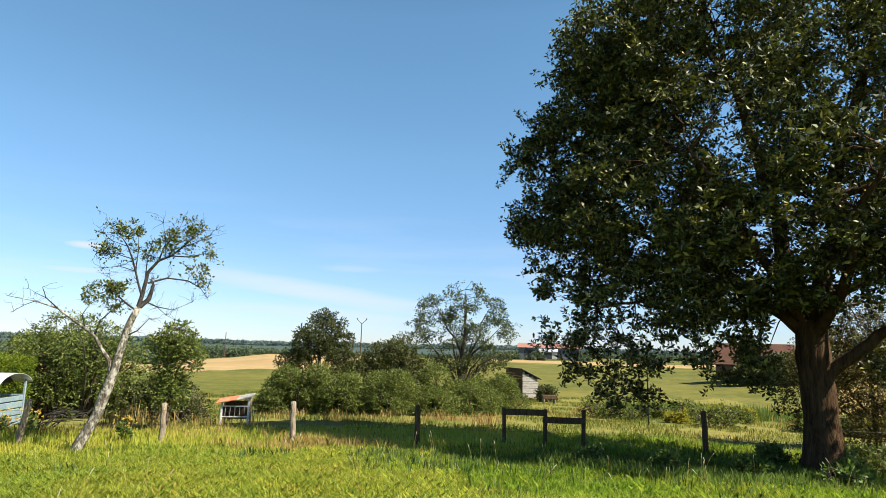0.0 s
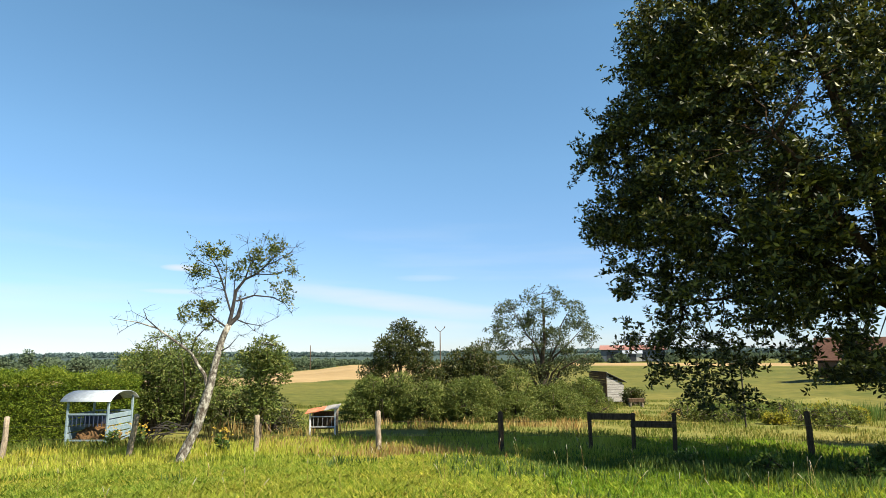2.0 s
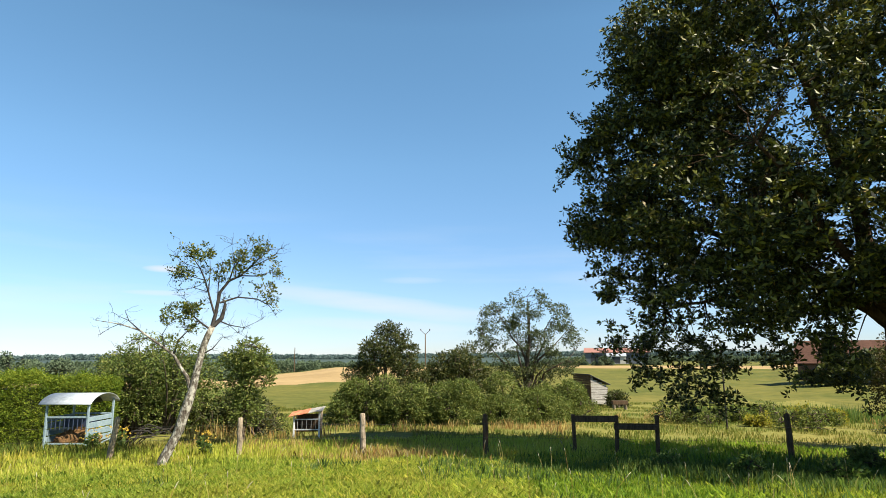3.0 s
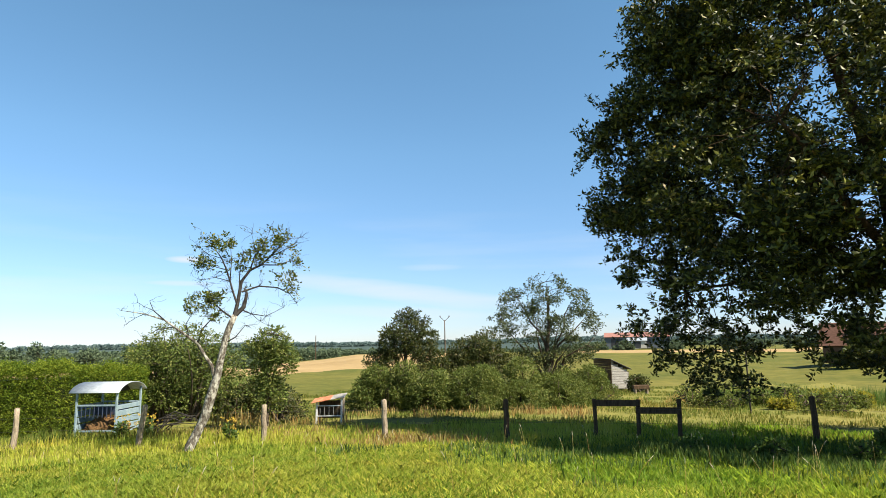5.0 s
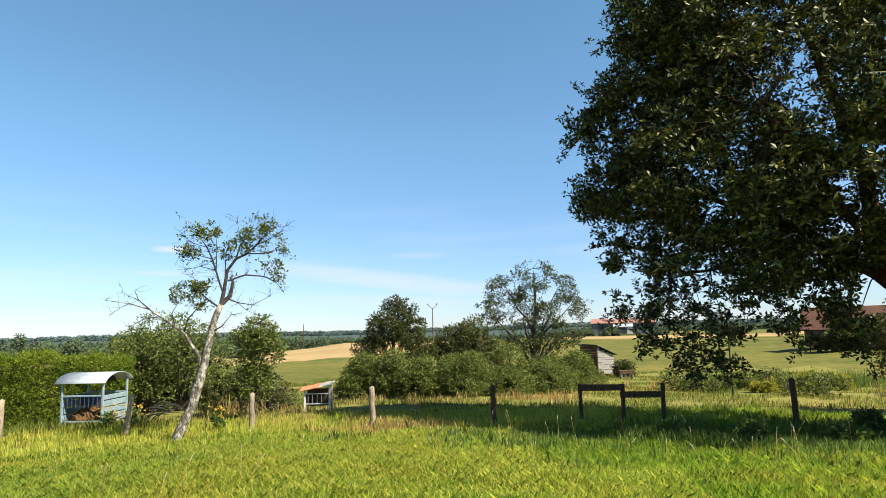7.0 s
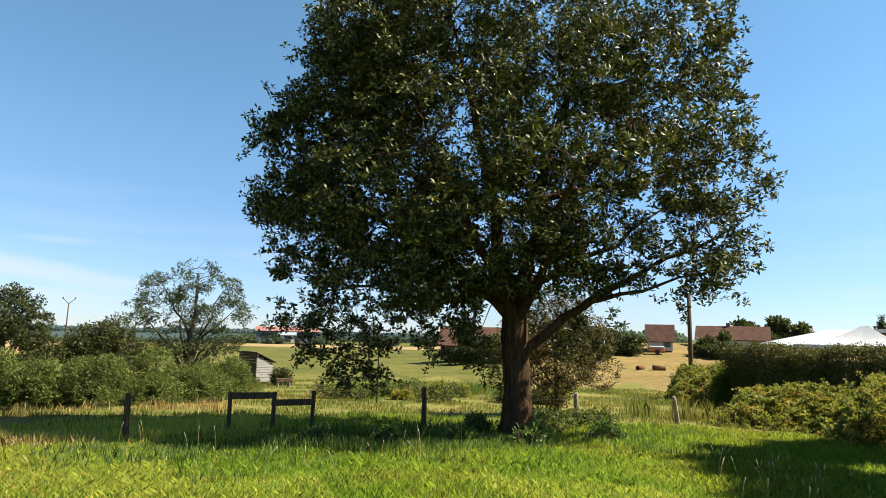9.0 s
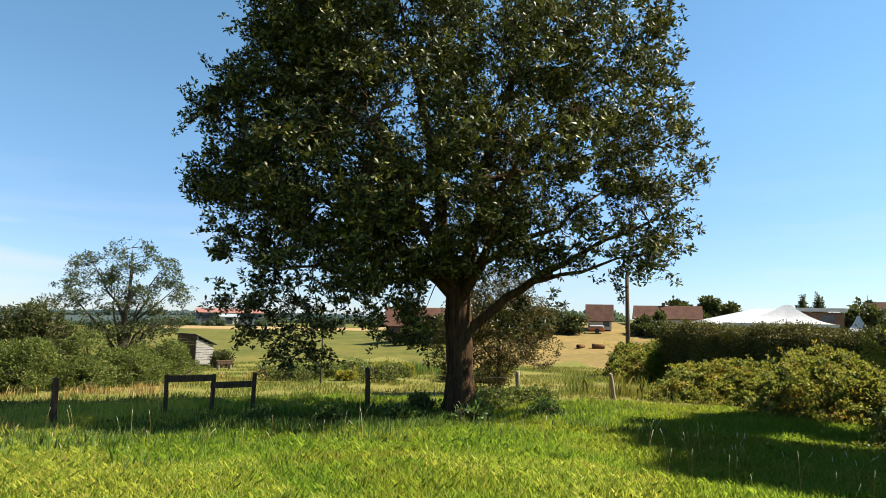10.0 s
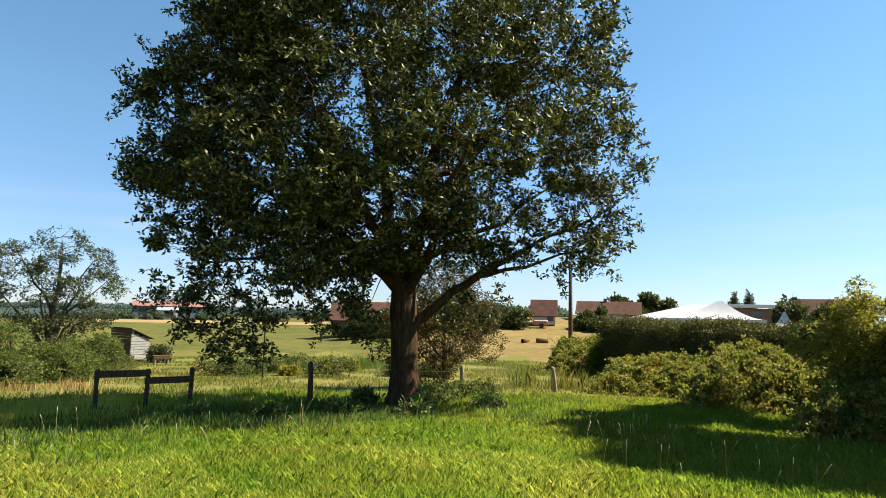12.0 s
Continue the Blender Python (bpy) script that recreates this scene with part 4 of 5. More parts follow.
# unseen trees added for the lawn shadow; low lobes hold back skylight
CROWN_A = [(-3.2, -0.7, 13.4, 1.5, 1.4, 1.4), (-3.4, -2.0, 12.4, 1.5, 1.4, 1.4), (-3.4, -1.6, 7.6, 1.6, 1.5, 1.5), (-0.6, 0.4, 7.4, 1.8, 1.6, 1.6), (-1.6, -0.6, 5.2, 1.9, 1.6, 1.7), (0.2, 0.6, 3.2, 1.9, 1.5, 1.6), (-2.6, -2.0, 3.2, 2.0, 1.8, 1.8), (-3.6, -2.6, 5.4, 1.8, 1.7, 1.6), (-0.2, 0.8, 14.6, 1.7, 1.6, 1.5), (0.9, 2.4, 14.6, 1.5, 1.4, 1.4), (-3.2, 0.1, 11.2, 1.7, 1.6, 1.4), (-4.6, -0.7, 9.5, 1.6, 1.5, 1.4), (-0.6, 0.7, 11.9, 1.7, 1.6, 1.5), (-2.6, -0.4, 9.5, 1.7, 1.6, 1.4), (-0.4, 0.1, 9.5, 1.7, 1.6, 1.4), (1.9, 0.1, 9.5, 1.7, 1.6, 1.4), (-1.6, -1.6, 10.6, 1.8, 1.6, 1.5)]
CROWN_B = [(-1.8, 1.9, 13.1, 1.0, 1.0, 1.0), (-1.3, 2.1, 16.4, 1.6, 1.5, 1.4), (1.6, 2.9, 15.9, 1.7, 1.5, 1.4), (-1.8, -1.1, 9.5, 1.8, 1.6, 1.6), (0.7, 0.4, 9.8, 1.8, 1.6, 1.6), (0.6, -0.2, 12.0, 1.8, 1.6, 1.4), (-2.4, 0.5, 10.0, 1.5, 1.4, 1.3), (-0.4, 1.4, 10.0, 1.5, 1.4, 1.3), (-2.0, 2.4, 13.0, 1.1, 1.1, 1.0)]
tree("shade_tree", 24.0, 2.3, 15.5, CROWN_A, 14000, 0.3, DARK_LEAF, "tall unseen tree added to shade the lawn", trunk_r=0.3, seed=46, cut=-1.5)
tree("shade_tree", 30.0, 3.5, 17.5, CROWN_B, 7500, 0.3, DARK_LEAF, "taller unseen tree added to shade lawn and brambles", trunk_r=0.34, seed=48, cut=-1.5)
tree("thorn_tree", 15.2, 21.6, 5.6, [(0, 0, 4.3, 1.5, 1.2, 1.2), (-1.5, 0, 3.3, 1.5, 1.1, 1.1), (1.4, 0, 3.2, 1.4, 1.0, 1.1), (0.1, 0, 2.2, 1.8, 1.2, 1.1), (2.1, 0, 1.9, 1.0, 0.9, 0.9), (-2.3, 0, 2.0, 1.1, 0.9, 1.0), (-0.8, 0, 1.1, 1.6, 1.0, 0.9)], 6500, 0.11, THORN_LEAF, "hawthorn with brownish leaves behind the oak", trunk_r=0.12, seed=47, cut=-0.3)


def hedge(name, a, b, height, depth, mat, label, seed, leaf=0.09, n=6000):
    """A clipped hedge from a to b: solid dark core for the shade inside, and a skin of leaves."""
    rng = np.random.default_rng(seed)
    ax, ay, bx, by = *a, *b
    length, ang = math.hypot(bx - ax, by - ay), math.degrees(math.atan2(by - ay, bx - ax))
    cx, cy = (ax + bx) / 2, (ay + by) / 2
    h = thing(name, cx, cy, ground_z(cx, cy), ang, label, "hedge")
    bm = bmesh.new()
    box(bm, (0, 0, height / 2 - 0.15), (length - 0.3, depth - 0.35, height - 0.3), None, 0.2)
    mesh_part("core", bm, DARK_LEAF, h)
    side = rng.random(n)
    u = rng.uniform(-length / 2, length / 2, n)
    top = height + 0.13 * np.sin(u * 0.9) + 0.09 * np.sin(u * 3.1) + 0.05 * np.sin(u * 7.3)
    v = np.where(side < 0.35, rng.uniform(-depth / 2, depth / 2, n), np.where(side < 0.85, -depth / 2, depth / 2) + rng.normal(0, 0.15, n) + 0.12 * np.sin(u * 2.3))
    w = np.where(side < 0.35, top + rng.normal(0, 0.13, n), rng.random(n) * top)
    me = leaves_mesh("leaves", rng, np.column_stack([u, v, w]), 6, leaf, leaf, 0.4, 0.35)
    link_mesh("leaves", me, mat, h)["kind"] = "stuff"
    return h


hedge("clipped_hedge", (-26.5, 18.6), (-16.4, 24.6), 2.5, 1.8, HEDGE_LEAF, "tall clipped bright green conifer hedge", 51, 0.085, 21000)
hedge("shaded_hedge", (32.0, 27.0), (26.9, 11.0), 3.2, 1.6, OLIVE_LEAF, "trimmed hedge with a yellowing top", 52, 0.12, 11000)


# ---- fence ----
def fence_post(x, y, h, r, tilt, mat, label, seed):
    rng = np.random.default_rng(seed)
    p = thing("fence_post", x, y, ground_z(x, y), 0, label, "fence post", "fence posts")
    path = []
    for i in range(7):
        f = i / 6
        path.append((tilt * h * f + rng.normal(0, 0.008), rng.normal(0, 0.008), -0.15 + (h + 0.15) * f, r * (1.08 - 0.18 * f) * rng.uniform(0.97, 1.03)))
    path.append((tilt * h, 0, h + 0.012, r * 0.5))
    tube_part("post", [path], mat, p, "", 7)
    return p


# last value 1: darker wood colour for a post under the oak's shadow
POSTS = [(-20.2, 17.4, 1.15, 0.0, 0), (-16.22, 17.65, 1.25, 0.02, 0), (-12.2, 18.0, 1.25, 0.15, 0), (-8.2, 18.3, 1.15, 0.0, 0), (-4.3, 18.2, 1.25, -0.05, 0), (-0.72, 18.9, 1.2, 0.0, 1), (8.0, 18.8, 1.3, -0.03, 1), (14.1, 18.9, 1.15, 0.02, 0), (19.0, 18.8, 1.05, -0.2, 0)]
for i, (px_, py_, ph, tl, dark) in enumerate(POSTS):
    fence_post(px_, py_, ph, 0.088 if not dark else 0.088, tl, DARK_WOOD if dark else POST_WOOD, "weathered grey split fence post with wire" if not dark else "wooden fence post coloured darker for the tree's shade", 60 + i)


def fence_wires():
    f = thing("fence_wire", -0.7, 18.9, ground_z(-0.7, 18.9), 0, "thin fence wire strung between the posts", "wire")
    z0 = ground_z(-0.7, 18.9)
    for h in (0.55, 0.95):
        path = []
        for px_, py_, ph, tl, dark in POSTS:
            path.append((px_ + 0.7, py_ - 18.9 - 0.09, ground_z(px_, py_) - z0 + h, 0.0028))
        tube_part("strand", [path], WIRE, f, "", 4)


fence_wires()


def rail_gate():
    """The low rail stile: three posts and two rails at different heights."""
    g = thing("rail_fence", 1.98, 19.35, ground_z(1.98, 19.35), 0, "dark wooden rail fence of three posts and two rails", "fence")
    for x, y, h in ((0, 0, 1.16), (1.24, -0.05, 1.14), (2.42, -0.1, 1.16)):
        bm = bmesh.new()
        beam(bm, (x, y, -0.1), (x + (0.03 if x else -0.02), y, h), 0.12, 0.11, 0.012)
        mesh_part("post", bm, DARK_WOOD, g)
    for a, b in (((0.02, -0.085, 1.05), (1.26, -0.13, 1.03)), ((1.22, -0.14, 0.83), (2.42, -0.18, 0.82))):
        a, b = Vector(a), Vector(b)
        bm = bmesh.new()
        box(bm, (a + b) / 2, ((b - a).length + 0.1, 0.05, 0.19), Euler((0, 0, math.atan2(b.y - a.y, b.x - a.x))).to_matrix(), 0.012)
        mesh_part("rail", bm, DARK_WOOD, g)


rail_gate()


# ---- farm things ----
def cattle_feeder():
    """A roofed hay feeder of sheet steel."""
    f = thing("hay_feeder", -15.5, 21.05, ground_z(-15.5, 21.05), 4, "blue-grey steel hay feeder with a curved sheet roof", "hay feeder")
    W_, D_, H_ = 1.5, 1.5, 1.76
    for x in (-W_ / 2, W_ / 2):
        for y in (-D_ / 2, D_ / 2):
            mesh_part("corner_post", boxes(((x, y, H_ / 2), (0.07, 0.07, H_))), BLUE_STEEL, f)
    bm = bmesh.new()
    n, half = 14, D_ / 2 + 0.16
    vs = []
    for side in (0, 0.02):
        for i in range(n + 1):
            a = math.pi * (0.14 + 0.72 * i / n)
            y, z = math.cos(a) / math.cos(math.pi * 0.14) * half, H_ - 0.12 + (math.sin(a) - 0.42) * 0.58 + side
            for x in (-W_ / 2 - 0.22, W_ / 2 + 0.16):
                vs.append(bm.verts.new((x, y, z)))
    m = (n + 1) * 2
    for i in range(n):
        k = i * 2
        bm.faces.new((vs[k], vs[k + 1], vs[k + 3], vs[k + 2]))
        bm.faces.new((vs[m + k], vs[m + k + 2], vs[m + k + 3], vs[m + k + 1]))
        for e in (0, 1):
            q = (vs[k + e], vs[k + 2 + e], vs[m + k + 2 + e], vs[m + k + e])
            bm.faces.new(q if e == 0 else q[::-1])
    bm.faces.new((vs[0], vs[m], vs[m + 1], vs[1]))
    bm.faces.new((vs[m - 2], vs[m - 1], vs[2 * m - 1], vs[2 * m - 2]))
    mesh_part("roof", bm, SHEET, f, "curved galvanised sheet roof", True)
    # the end is open: this dark sheet stands for the shade under the arch
    bm = bmesh.new()
    arc = []
    for i in range(n + 1):
        a = math.pi * (0.14 + 0.72 * i / n)
        arc.append((math.cos(a) / math.cos(math.pi * 0.14) * half * 0.97, H_ - 0.14 + (math.sin(a) - 0.42) * 0.58))
    for x in (W_ / 2 - 0.5, W_ / 2 - 0.48):
        bm.faces.new([bm.verts.new((x, y, z)) for y, z in arc])
    mesh_part("roof_shade", bm, DARK_OPENING, f, "dark arched sheet for the shade under the roof")
    # panels on the end, in three corrugations
    for z, h in ((0.42, 0.2), (0.66, 0.2), (0.9, 0.2), (1.12, 0.16)):
        mesh_part("side_panel", boxes(((W_ / 2, 0, z), (0.035, D_ - 0.1, h))), BLUE_STEEL, f)
        mesh_part("side_panel", boxes(((-W_ / 2, 0, z), (0.035, D_ - 0.1, h))), BLUE_STEEL, f)
    for y in (-D_ / 2, D_ / 2):
        mesh_part("top_rail", boxes(((0, y, 1.2), (W_, 0.05, 0.06))), BLUE_STEEL, f)
        mesh_part("bottom_rail", boxes(((0, y, 0.3), (W_, 0.05, 0.06))), BLUE_STEEL, f)
        for i in range(8):
            bm = bmesh.new()
            x = -W_ / 2 + 0.2 + i * (W_ - 0.4) / 7
            beam(bm, (x, y, 0.78), (x, y - 0.0, 1.18), 0.028)
            mesh_part("bar", bm, DARK_STEEL, f)
    mesh_part("rack_back", boxes(((0, 0.1, 0.98), (W_ - 0.12, 0.03, 0.4))), DARK_STEEL, f)
    bm = bmesh.new()
    beam(bm, (W_ / 2 - 0.02, -D_ / 2 - 0.05, 0.05), (W_ / 2 - 0.02, D_ / 2, 0.3), 0.05)
    mesh_part("drawbar", bm, BLUE_STEEL, f)
    bm = bmesh.new()
    bmesh.ops.create_icosphere(bm, subdivisions=4, radius=1.0)
    for v in bm.verts:
        k = 1 + 0.22 * noise.noise(v.co * 2.3) + 0.1 * noise.noise(v.co * 7)
        v.co = Vector((v.co.x * 0.75 * k, v.co.y * 0.62 * k, max(0, 0.36 + v.co.z * 0.36 * k)))
    me = bpy.data.meshes.new("hay_heap")
    bm.to_mesh(me)
    bm.free()
    h = link_mesh("hay_heap", me, HAY, None, "", True)
    h.matrix_world = f.matrix_world @ Matrix.Translation((0, -0.05, 0.0))
    tagged(h, "heap of brown old hay inside the feeder", "hay")


def small_rack():
    """The low hay rack with a rusty tilted sheet roof."""
    r = thing("hay_rack", -8.05, 24.3, ground_z(-8.05, 24.3), 8, "low hay rack with white bars and a rusty sheet roof", "hay rack")
    for x, h in ((-0.5, 0.92), (0.5, 1.06)):
        for y in (-0.28, 0.28):
            mesh_part("leg", boxes(((x, y, h / 2), (0.07, 0.065, h))), WHITE_PAINT if y < 0 else POST_WOOD, r)
    for z in (0.34, 0.74):
        mesh_part("rail", boxes(((0, -0.3, z), (1.0, 0.035, 0.04))), WHITE_PAINT, r)
    for i in range(5):
        mesh_part("bar", boxes(((-0.36 + i * 0.18, -0.3, 0.54), (0.022, 0.022, 0.38))), GREY_WOOD, r)
    for i in range(7):
        bm = bmesh.new()
        box(bm, (-0.6 + 0.19 * i, -0.05, 0.93 + 0.031 * i + (0.01 if i % 2 else 0)), (0.205, 0.82, 0.03), Euler((radians(7), radians(-9.5), 0)).to_matrix(), 0.008)
        mesh_part("roof_sheet", bm, RUST if i < 4 else GREY_WOOD, r, "rusty red roof sheet" if i < 4 else "bleached grey roof sheet")
    mesh_part("back_board", boxes(((0, 0.26, 0.55), (0.96, 0.03, 0.7))), DARK_WOOD, r)
    for x in (-0.46, 0.46):
        mesh_part("side_board", boxes(((x, 0, 0.5), (0.03, 0.5, 0.4))), DARK_WOOD, r)
    mesh_part("floor_board", boxes(((0, 0, 0.3), (0.94, 0.5, 0.03))), DARK_WOOD, r)


def field_shed():
    """The lean-to shed in the pasture, with silver boards on the sunny end and a long side darkened for shade."""
    s = thing("field_shed", 6.75, 51.5, -2.62, 20, "small wooden field shed with silver-grey boards", "shed")
    W_, L_, HT, HL = 1.5, 3.1, 2.3, 1.55
    rng = np.random.default_rng(4)
    for i in range(12):
        z = 0.1 + i * 0.2
        top = z + 0.1
        w = W_ if top < HL else max(0.15, W_ * (HT - top) / (HT - HL))
        bm = bmesh.new()
        box(bm, (w / 2, 0.014 * (i % 2), z), (w, 0.035, 0.18), Euler((0, rng.normal(0, 0.006), 0)).to_matrix(), 0.008)
        mesh_part("board", bm, GREY_WOOD, s)
        bm = bmesh.new()
        box(bm, (-0.03 - 0.008 * (i % 2), L_ / 2, z), (0.035, L_, 0.185), None, 0.006)
        # darker wood colour carries the shade of the side turned from the sun
        mesh_part("shaded_board", bm, DARK_WOOD, s)
    mesh_part("back_wall", boxes(((W_ / 2, L_, 0.7), (W_, 0.05, 1.4)), bevel=0), DARK_WOOD, s)
    mesh_part("low_wall", boxes(((W_, L_ / 2, 0.7), (0.05, L_, 1.4)), bevel=0), DARK_WOOD, s)
    a = math.atan2(HT - HL, W_)
    for i in range(6):
        bm = bmesh.new()
        f = (i + 0.5) / 6
        box(bm, (-0.15 + (W_ + 0.35) * f, L_ / 2, HT + 0.13 - (HT - HL) * 1.12 * f), ((W_ + 0.35) / 6 / math.cos(a) + 0.05, L_ + 0.35, 0.05), Euler((0, a, 0)).to_matrix(), 0.01)
        mesh_part("roof_strip", bm, BLACK_FELT, s)
    for z in (0.25, 0.5):
        mesh_part("rail", boxes(((0.75, -0.35, z), (1.3, 0.06, 0.09))), GREY_WOOD, s)


def water_trough():
    t = thing("water_trough", 8.1, 46.5, ground_z(8.1, 46.5), 5, "small dark wooden trough beside the shed", "trough")
    for x in (-0.42, 0.42):
        mesh_part("leg", boxes(((x, 0, 0.25), (0.1, 0.5, 0.5))), POST_WOOD, t)
    mesh_part("basin", boxes(((0, 0, 0.5), (1.1, 0.55, 0.25))), DARK_WOOD, t)


cattle_feeder()
small_rack()
field_shed()
water_trough()


# ---- poles ----
def line_pole(name, x, y, h, r, mat, label, arm=0.0):
    p = thing(name, x, y, ground_z(x, y), math.degrees(-math.atan2(x, y)), label, "pole")
    tube_part("mast", [[(0, 0, -0.3, r), (0, 0, h * 0.5, r * 0.85), (0, 0, h, r * 0.7)]], mat, p, "", 10)
    if arm:
        for s in (-1, 1):
            bm = bmesh.new()
            beam(bm, (0, 0, h - 0.3), (s * arm, 0, h + arm * 0.75), 0.16)
            mesh_part("cross_arm", bm, mat, p)
            bm = bmesh.new()
            bmesh.ops.create_cone(bm, cap_ends=True, segments=8, radius1=0.2, radius2=0.14, depth=0.5, matrix=Matrix.Translation((s * arm, 0, h + arm * 0.75 + 0.2)))
            mesh_part("insulator", bm, mat, p)
    return p


line_pole("utility_pole", 37.6, 35.85, 8.1, 0.2, DARK_WOOD, "dark wooden telephone pole behind the weeds")
line_pole("power_pole", -27.0, 200, 10.8, 0.2, DARK_WOOD, "wooden power line pole with a forked head", 1.5)
line_pole("power_pole", -68, 190, 7.8, 0.16, DARK_WOOD, "wooden power line pole in the stubble field")


# ---- buildings ----
def gabled(name, x, y, z, rz, length, depth, wall_h, rise, wall, roof, label, over=0.3, openings=(), category="house"):
    """A house with its ridge along its own x: walls with thickness, two roof slopes, doors and windows set in."""
    b = thing(name, x, y, z, rz, label, category)
    t = 0.25
    for s in (-1, 1):
        mesh_part("wall", boxes(((0, s * (depth / 2 - t / 2), wall_h / 2), (length, t, wall_h)), bevel=0), wall, b)
        bm = bmesh.new()
        x0 = s * (length / 2 - t)
        pts = [(-depth / 2 + t, 0), (depth / 2 - t, 0), (depth / 2 - t, wall_h), (0, wall_h + rise * (1 - 2 * t / depth)), (-depth / 2 + t, wall_h)]
        a = [bm.verts.new((x0, q, w)) for q, w in pts]
        c = [bm.verts.new((x0 + s * t, q, w)) for q, w in pts]
        bm.faces.new(a)
        bm.faces.new(c[::-1])
        for i in range(5):
            j = (i + 1) % 5
            bm.faces.new((a[j], a[i], c[i], c[j]))
        bmesh.ops.recalc_face_normals(bm, faces=bm.faces)
        mesh_part("gable_wall", bm, wall, b)
    slope, run = math.atan2(rise, depth / 2), math.hypot(rise, depth / 2) + over
    for s in (-1, 1):
        bm = bmesh.new()
        mid = run / 2
        box(bm, (0, s * (mid * math.cos(slope)), wall_h + rise - mid * math.sin(slope) + 0.1), (length + 2 * over, run, 0.14), Euler((-s * slope, 0, 0)).to_matrix(), 0.02)
        mesh_part("roof", bm, roof, b)
    for face, u, w, ow, oh, mat in openings:
        if face == "front":
            c, s = (u, -depth / 2 - 0.005, w), (ow, 0.07, oh)
        elif face == "left":
            c, s = (-length / 2 - 0.005, u, w), (0.07, ow, oh)
        else:
            c, s = (length / 2 + 0.005, u, w), (0.07, ow, oh)
        win = mesh_part("window", boxes((c, s)), mat, b)
        mesh_part("window_sill", boxes(((c[0], c[1] - (0.04 if face == "front" else 0), c[2] - oh / 2 - 0.04), (s[0] + 0.1, s[1] + 0.06, 0.07))), WHITE_PAINT, win)
    return b


gabled("barn", 40.0, 231, -2.7, -9, 22, 14, 4.1, 1.5, GREY_WALL, RED_ROOF, "long farm barn with a pale red sheet roof", 0.5, [("front", -7, 1.8, 4, 3.2, DARK_OPENING), ("front", 3, 1.8, 3, 3, DARK_OPENING)], "barn")
gabled("farm_store", 37.0, 214, -2.4, -9, 6, 5, 2.5, 0.9, RENDER_WALL, SHEET, "white farm store with a pale sheet roof", 0.3, [("front", 0, 1.2, 2.4, 2.2, DARK_OPENING)], "barn")
tile_house = gabled("far_house", 85.6, 72.7, ground_z(87, 71), -51, 10.4, 7, 0.9, 2.1, RENDER_WALL, TILE, "white house with a long brown tiled roof behind the hedge", 0.4, [("right", 0, 1.0, 1, 0.8, GLASS)])
mesh_part("chimney", boxes(((-0.6, 0, 3.2), (0.6, 0.5, 0.9))), BRICK_WALL, tile_house, "short brick chimney")
gabled("far_house", 70.0, 72.9, ground_z(70.6, 72.2), -44, 3.6, 5, 1.5, 2.4, RENDER_WALL, TILE, "white house with a steep brown roof behind trees", 0.4, [("right", 0, 1.2, 0.8, 1.0, GLASS), ("front", 1, 1.0, 1.0, 0.9, GLASS)])
gabled("far_house", 42, 82.5, ground_z(42, 82.5), -28, 9, 7, 2.2, 2.6, BRICK_WALL, TILE, "farmhouse with a red-brown roof behind the oak", 0.4, [("front", -2, 1.4, 1.0, 1.2, GLASS), ("front", 2, 1.4, 1.0, 1.2, GLASS)])
gabled("far_house", 92, 39, ground_z(92, 39), -67, 9, 8, 2.2, 2.4, RENDER_WALL, TILE, "house with an orange-brown roof behind the bushes", 0.4)


def outbuilding():
    """The low flat-roofed building behind the tents."""
    z = ground_z(66, 36.5)
    b = thing("outbuilding", 66.0, 36.5, z, -61, "low brown building with a flat roof and white fascia", "building")
    top = 3.15 - z
    for y in (-1.9, 1.9):
        mesh_part("wall", boxes(((0, y, top / 2 - 0.2), (4.6, 0.2, top - 0.4)), bevel=0), BRICK_WALL, b)
    for x in (-2.2, 2.2):
        mesh_part("wall", boxes(((x, 0, top / 2 - 0.2), (0.2, 3.6, top - 0.4)), bevel=0), BRICK_WALL, b)
    mesh_part("roof", boxes(((0, 0, top - 0.1), (5.2, 4.6, 0.2)), bevel=0.02), GREY_WALL, b)
    mesh_part("fascia", boxes(((0, -2.33, top - 0.14), (5.2, 0.05, 0.36))), WHITE_PAINT, b, "white fascia board")
    mesh_part("window", boxes(((0.9, -2.01, top - 1.0), (1.2, 0.05, 0.7))), GLASS, b)


outbuilding()
house = gabled("near_house", 31.4, 3.6, ground_z(31, 4), -62, 10, 5.4, 5.0, 1.9, RENDER_WALL, TILE, "cream house with a brown tiled roof and wide eaves", 0.6)


for s_ in (-1, 1):
    bm = bmesh.new()
    sl, rn = math.atan2(1.9, 2.7), math.hypot(1.9, 2.7) + 0.6
    box(bm, (0, s_ * rn / 2 * math.cos(sl), 6.9 - rn / 2 * math.sin(sl) - 0.02), (11.16, rn - 0.04, 0.06), Euler((-s_ * sl, 0, 0)).to_matrix(), 0.01)
    mesh_part("soffit", bm, WHITE_PAINT, house, "white painted soffit boards")


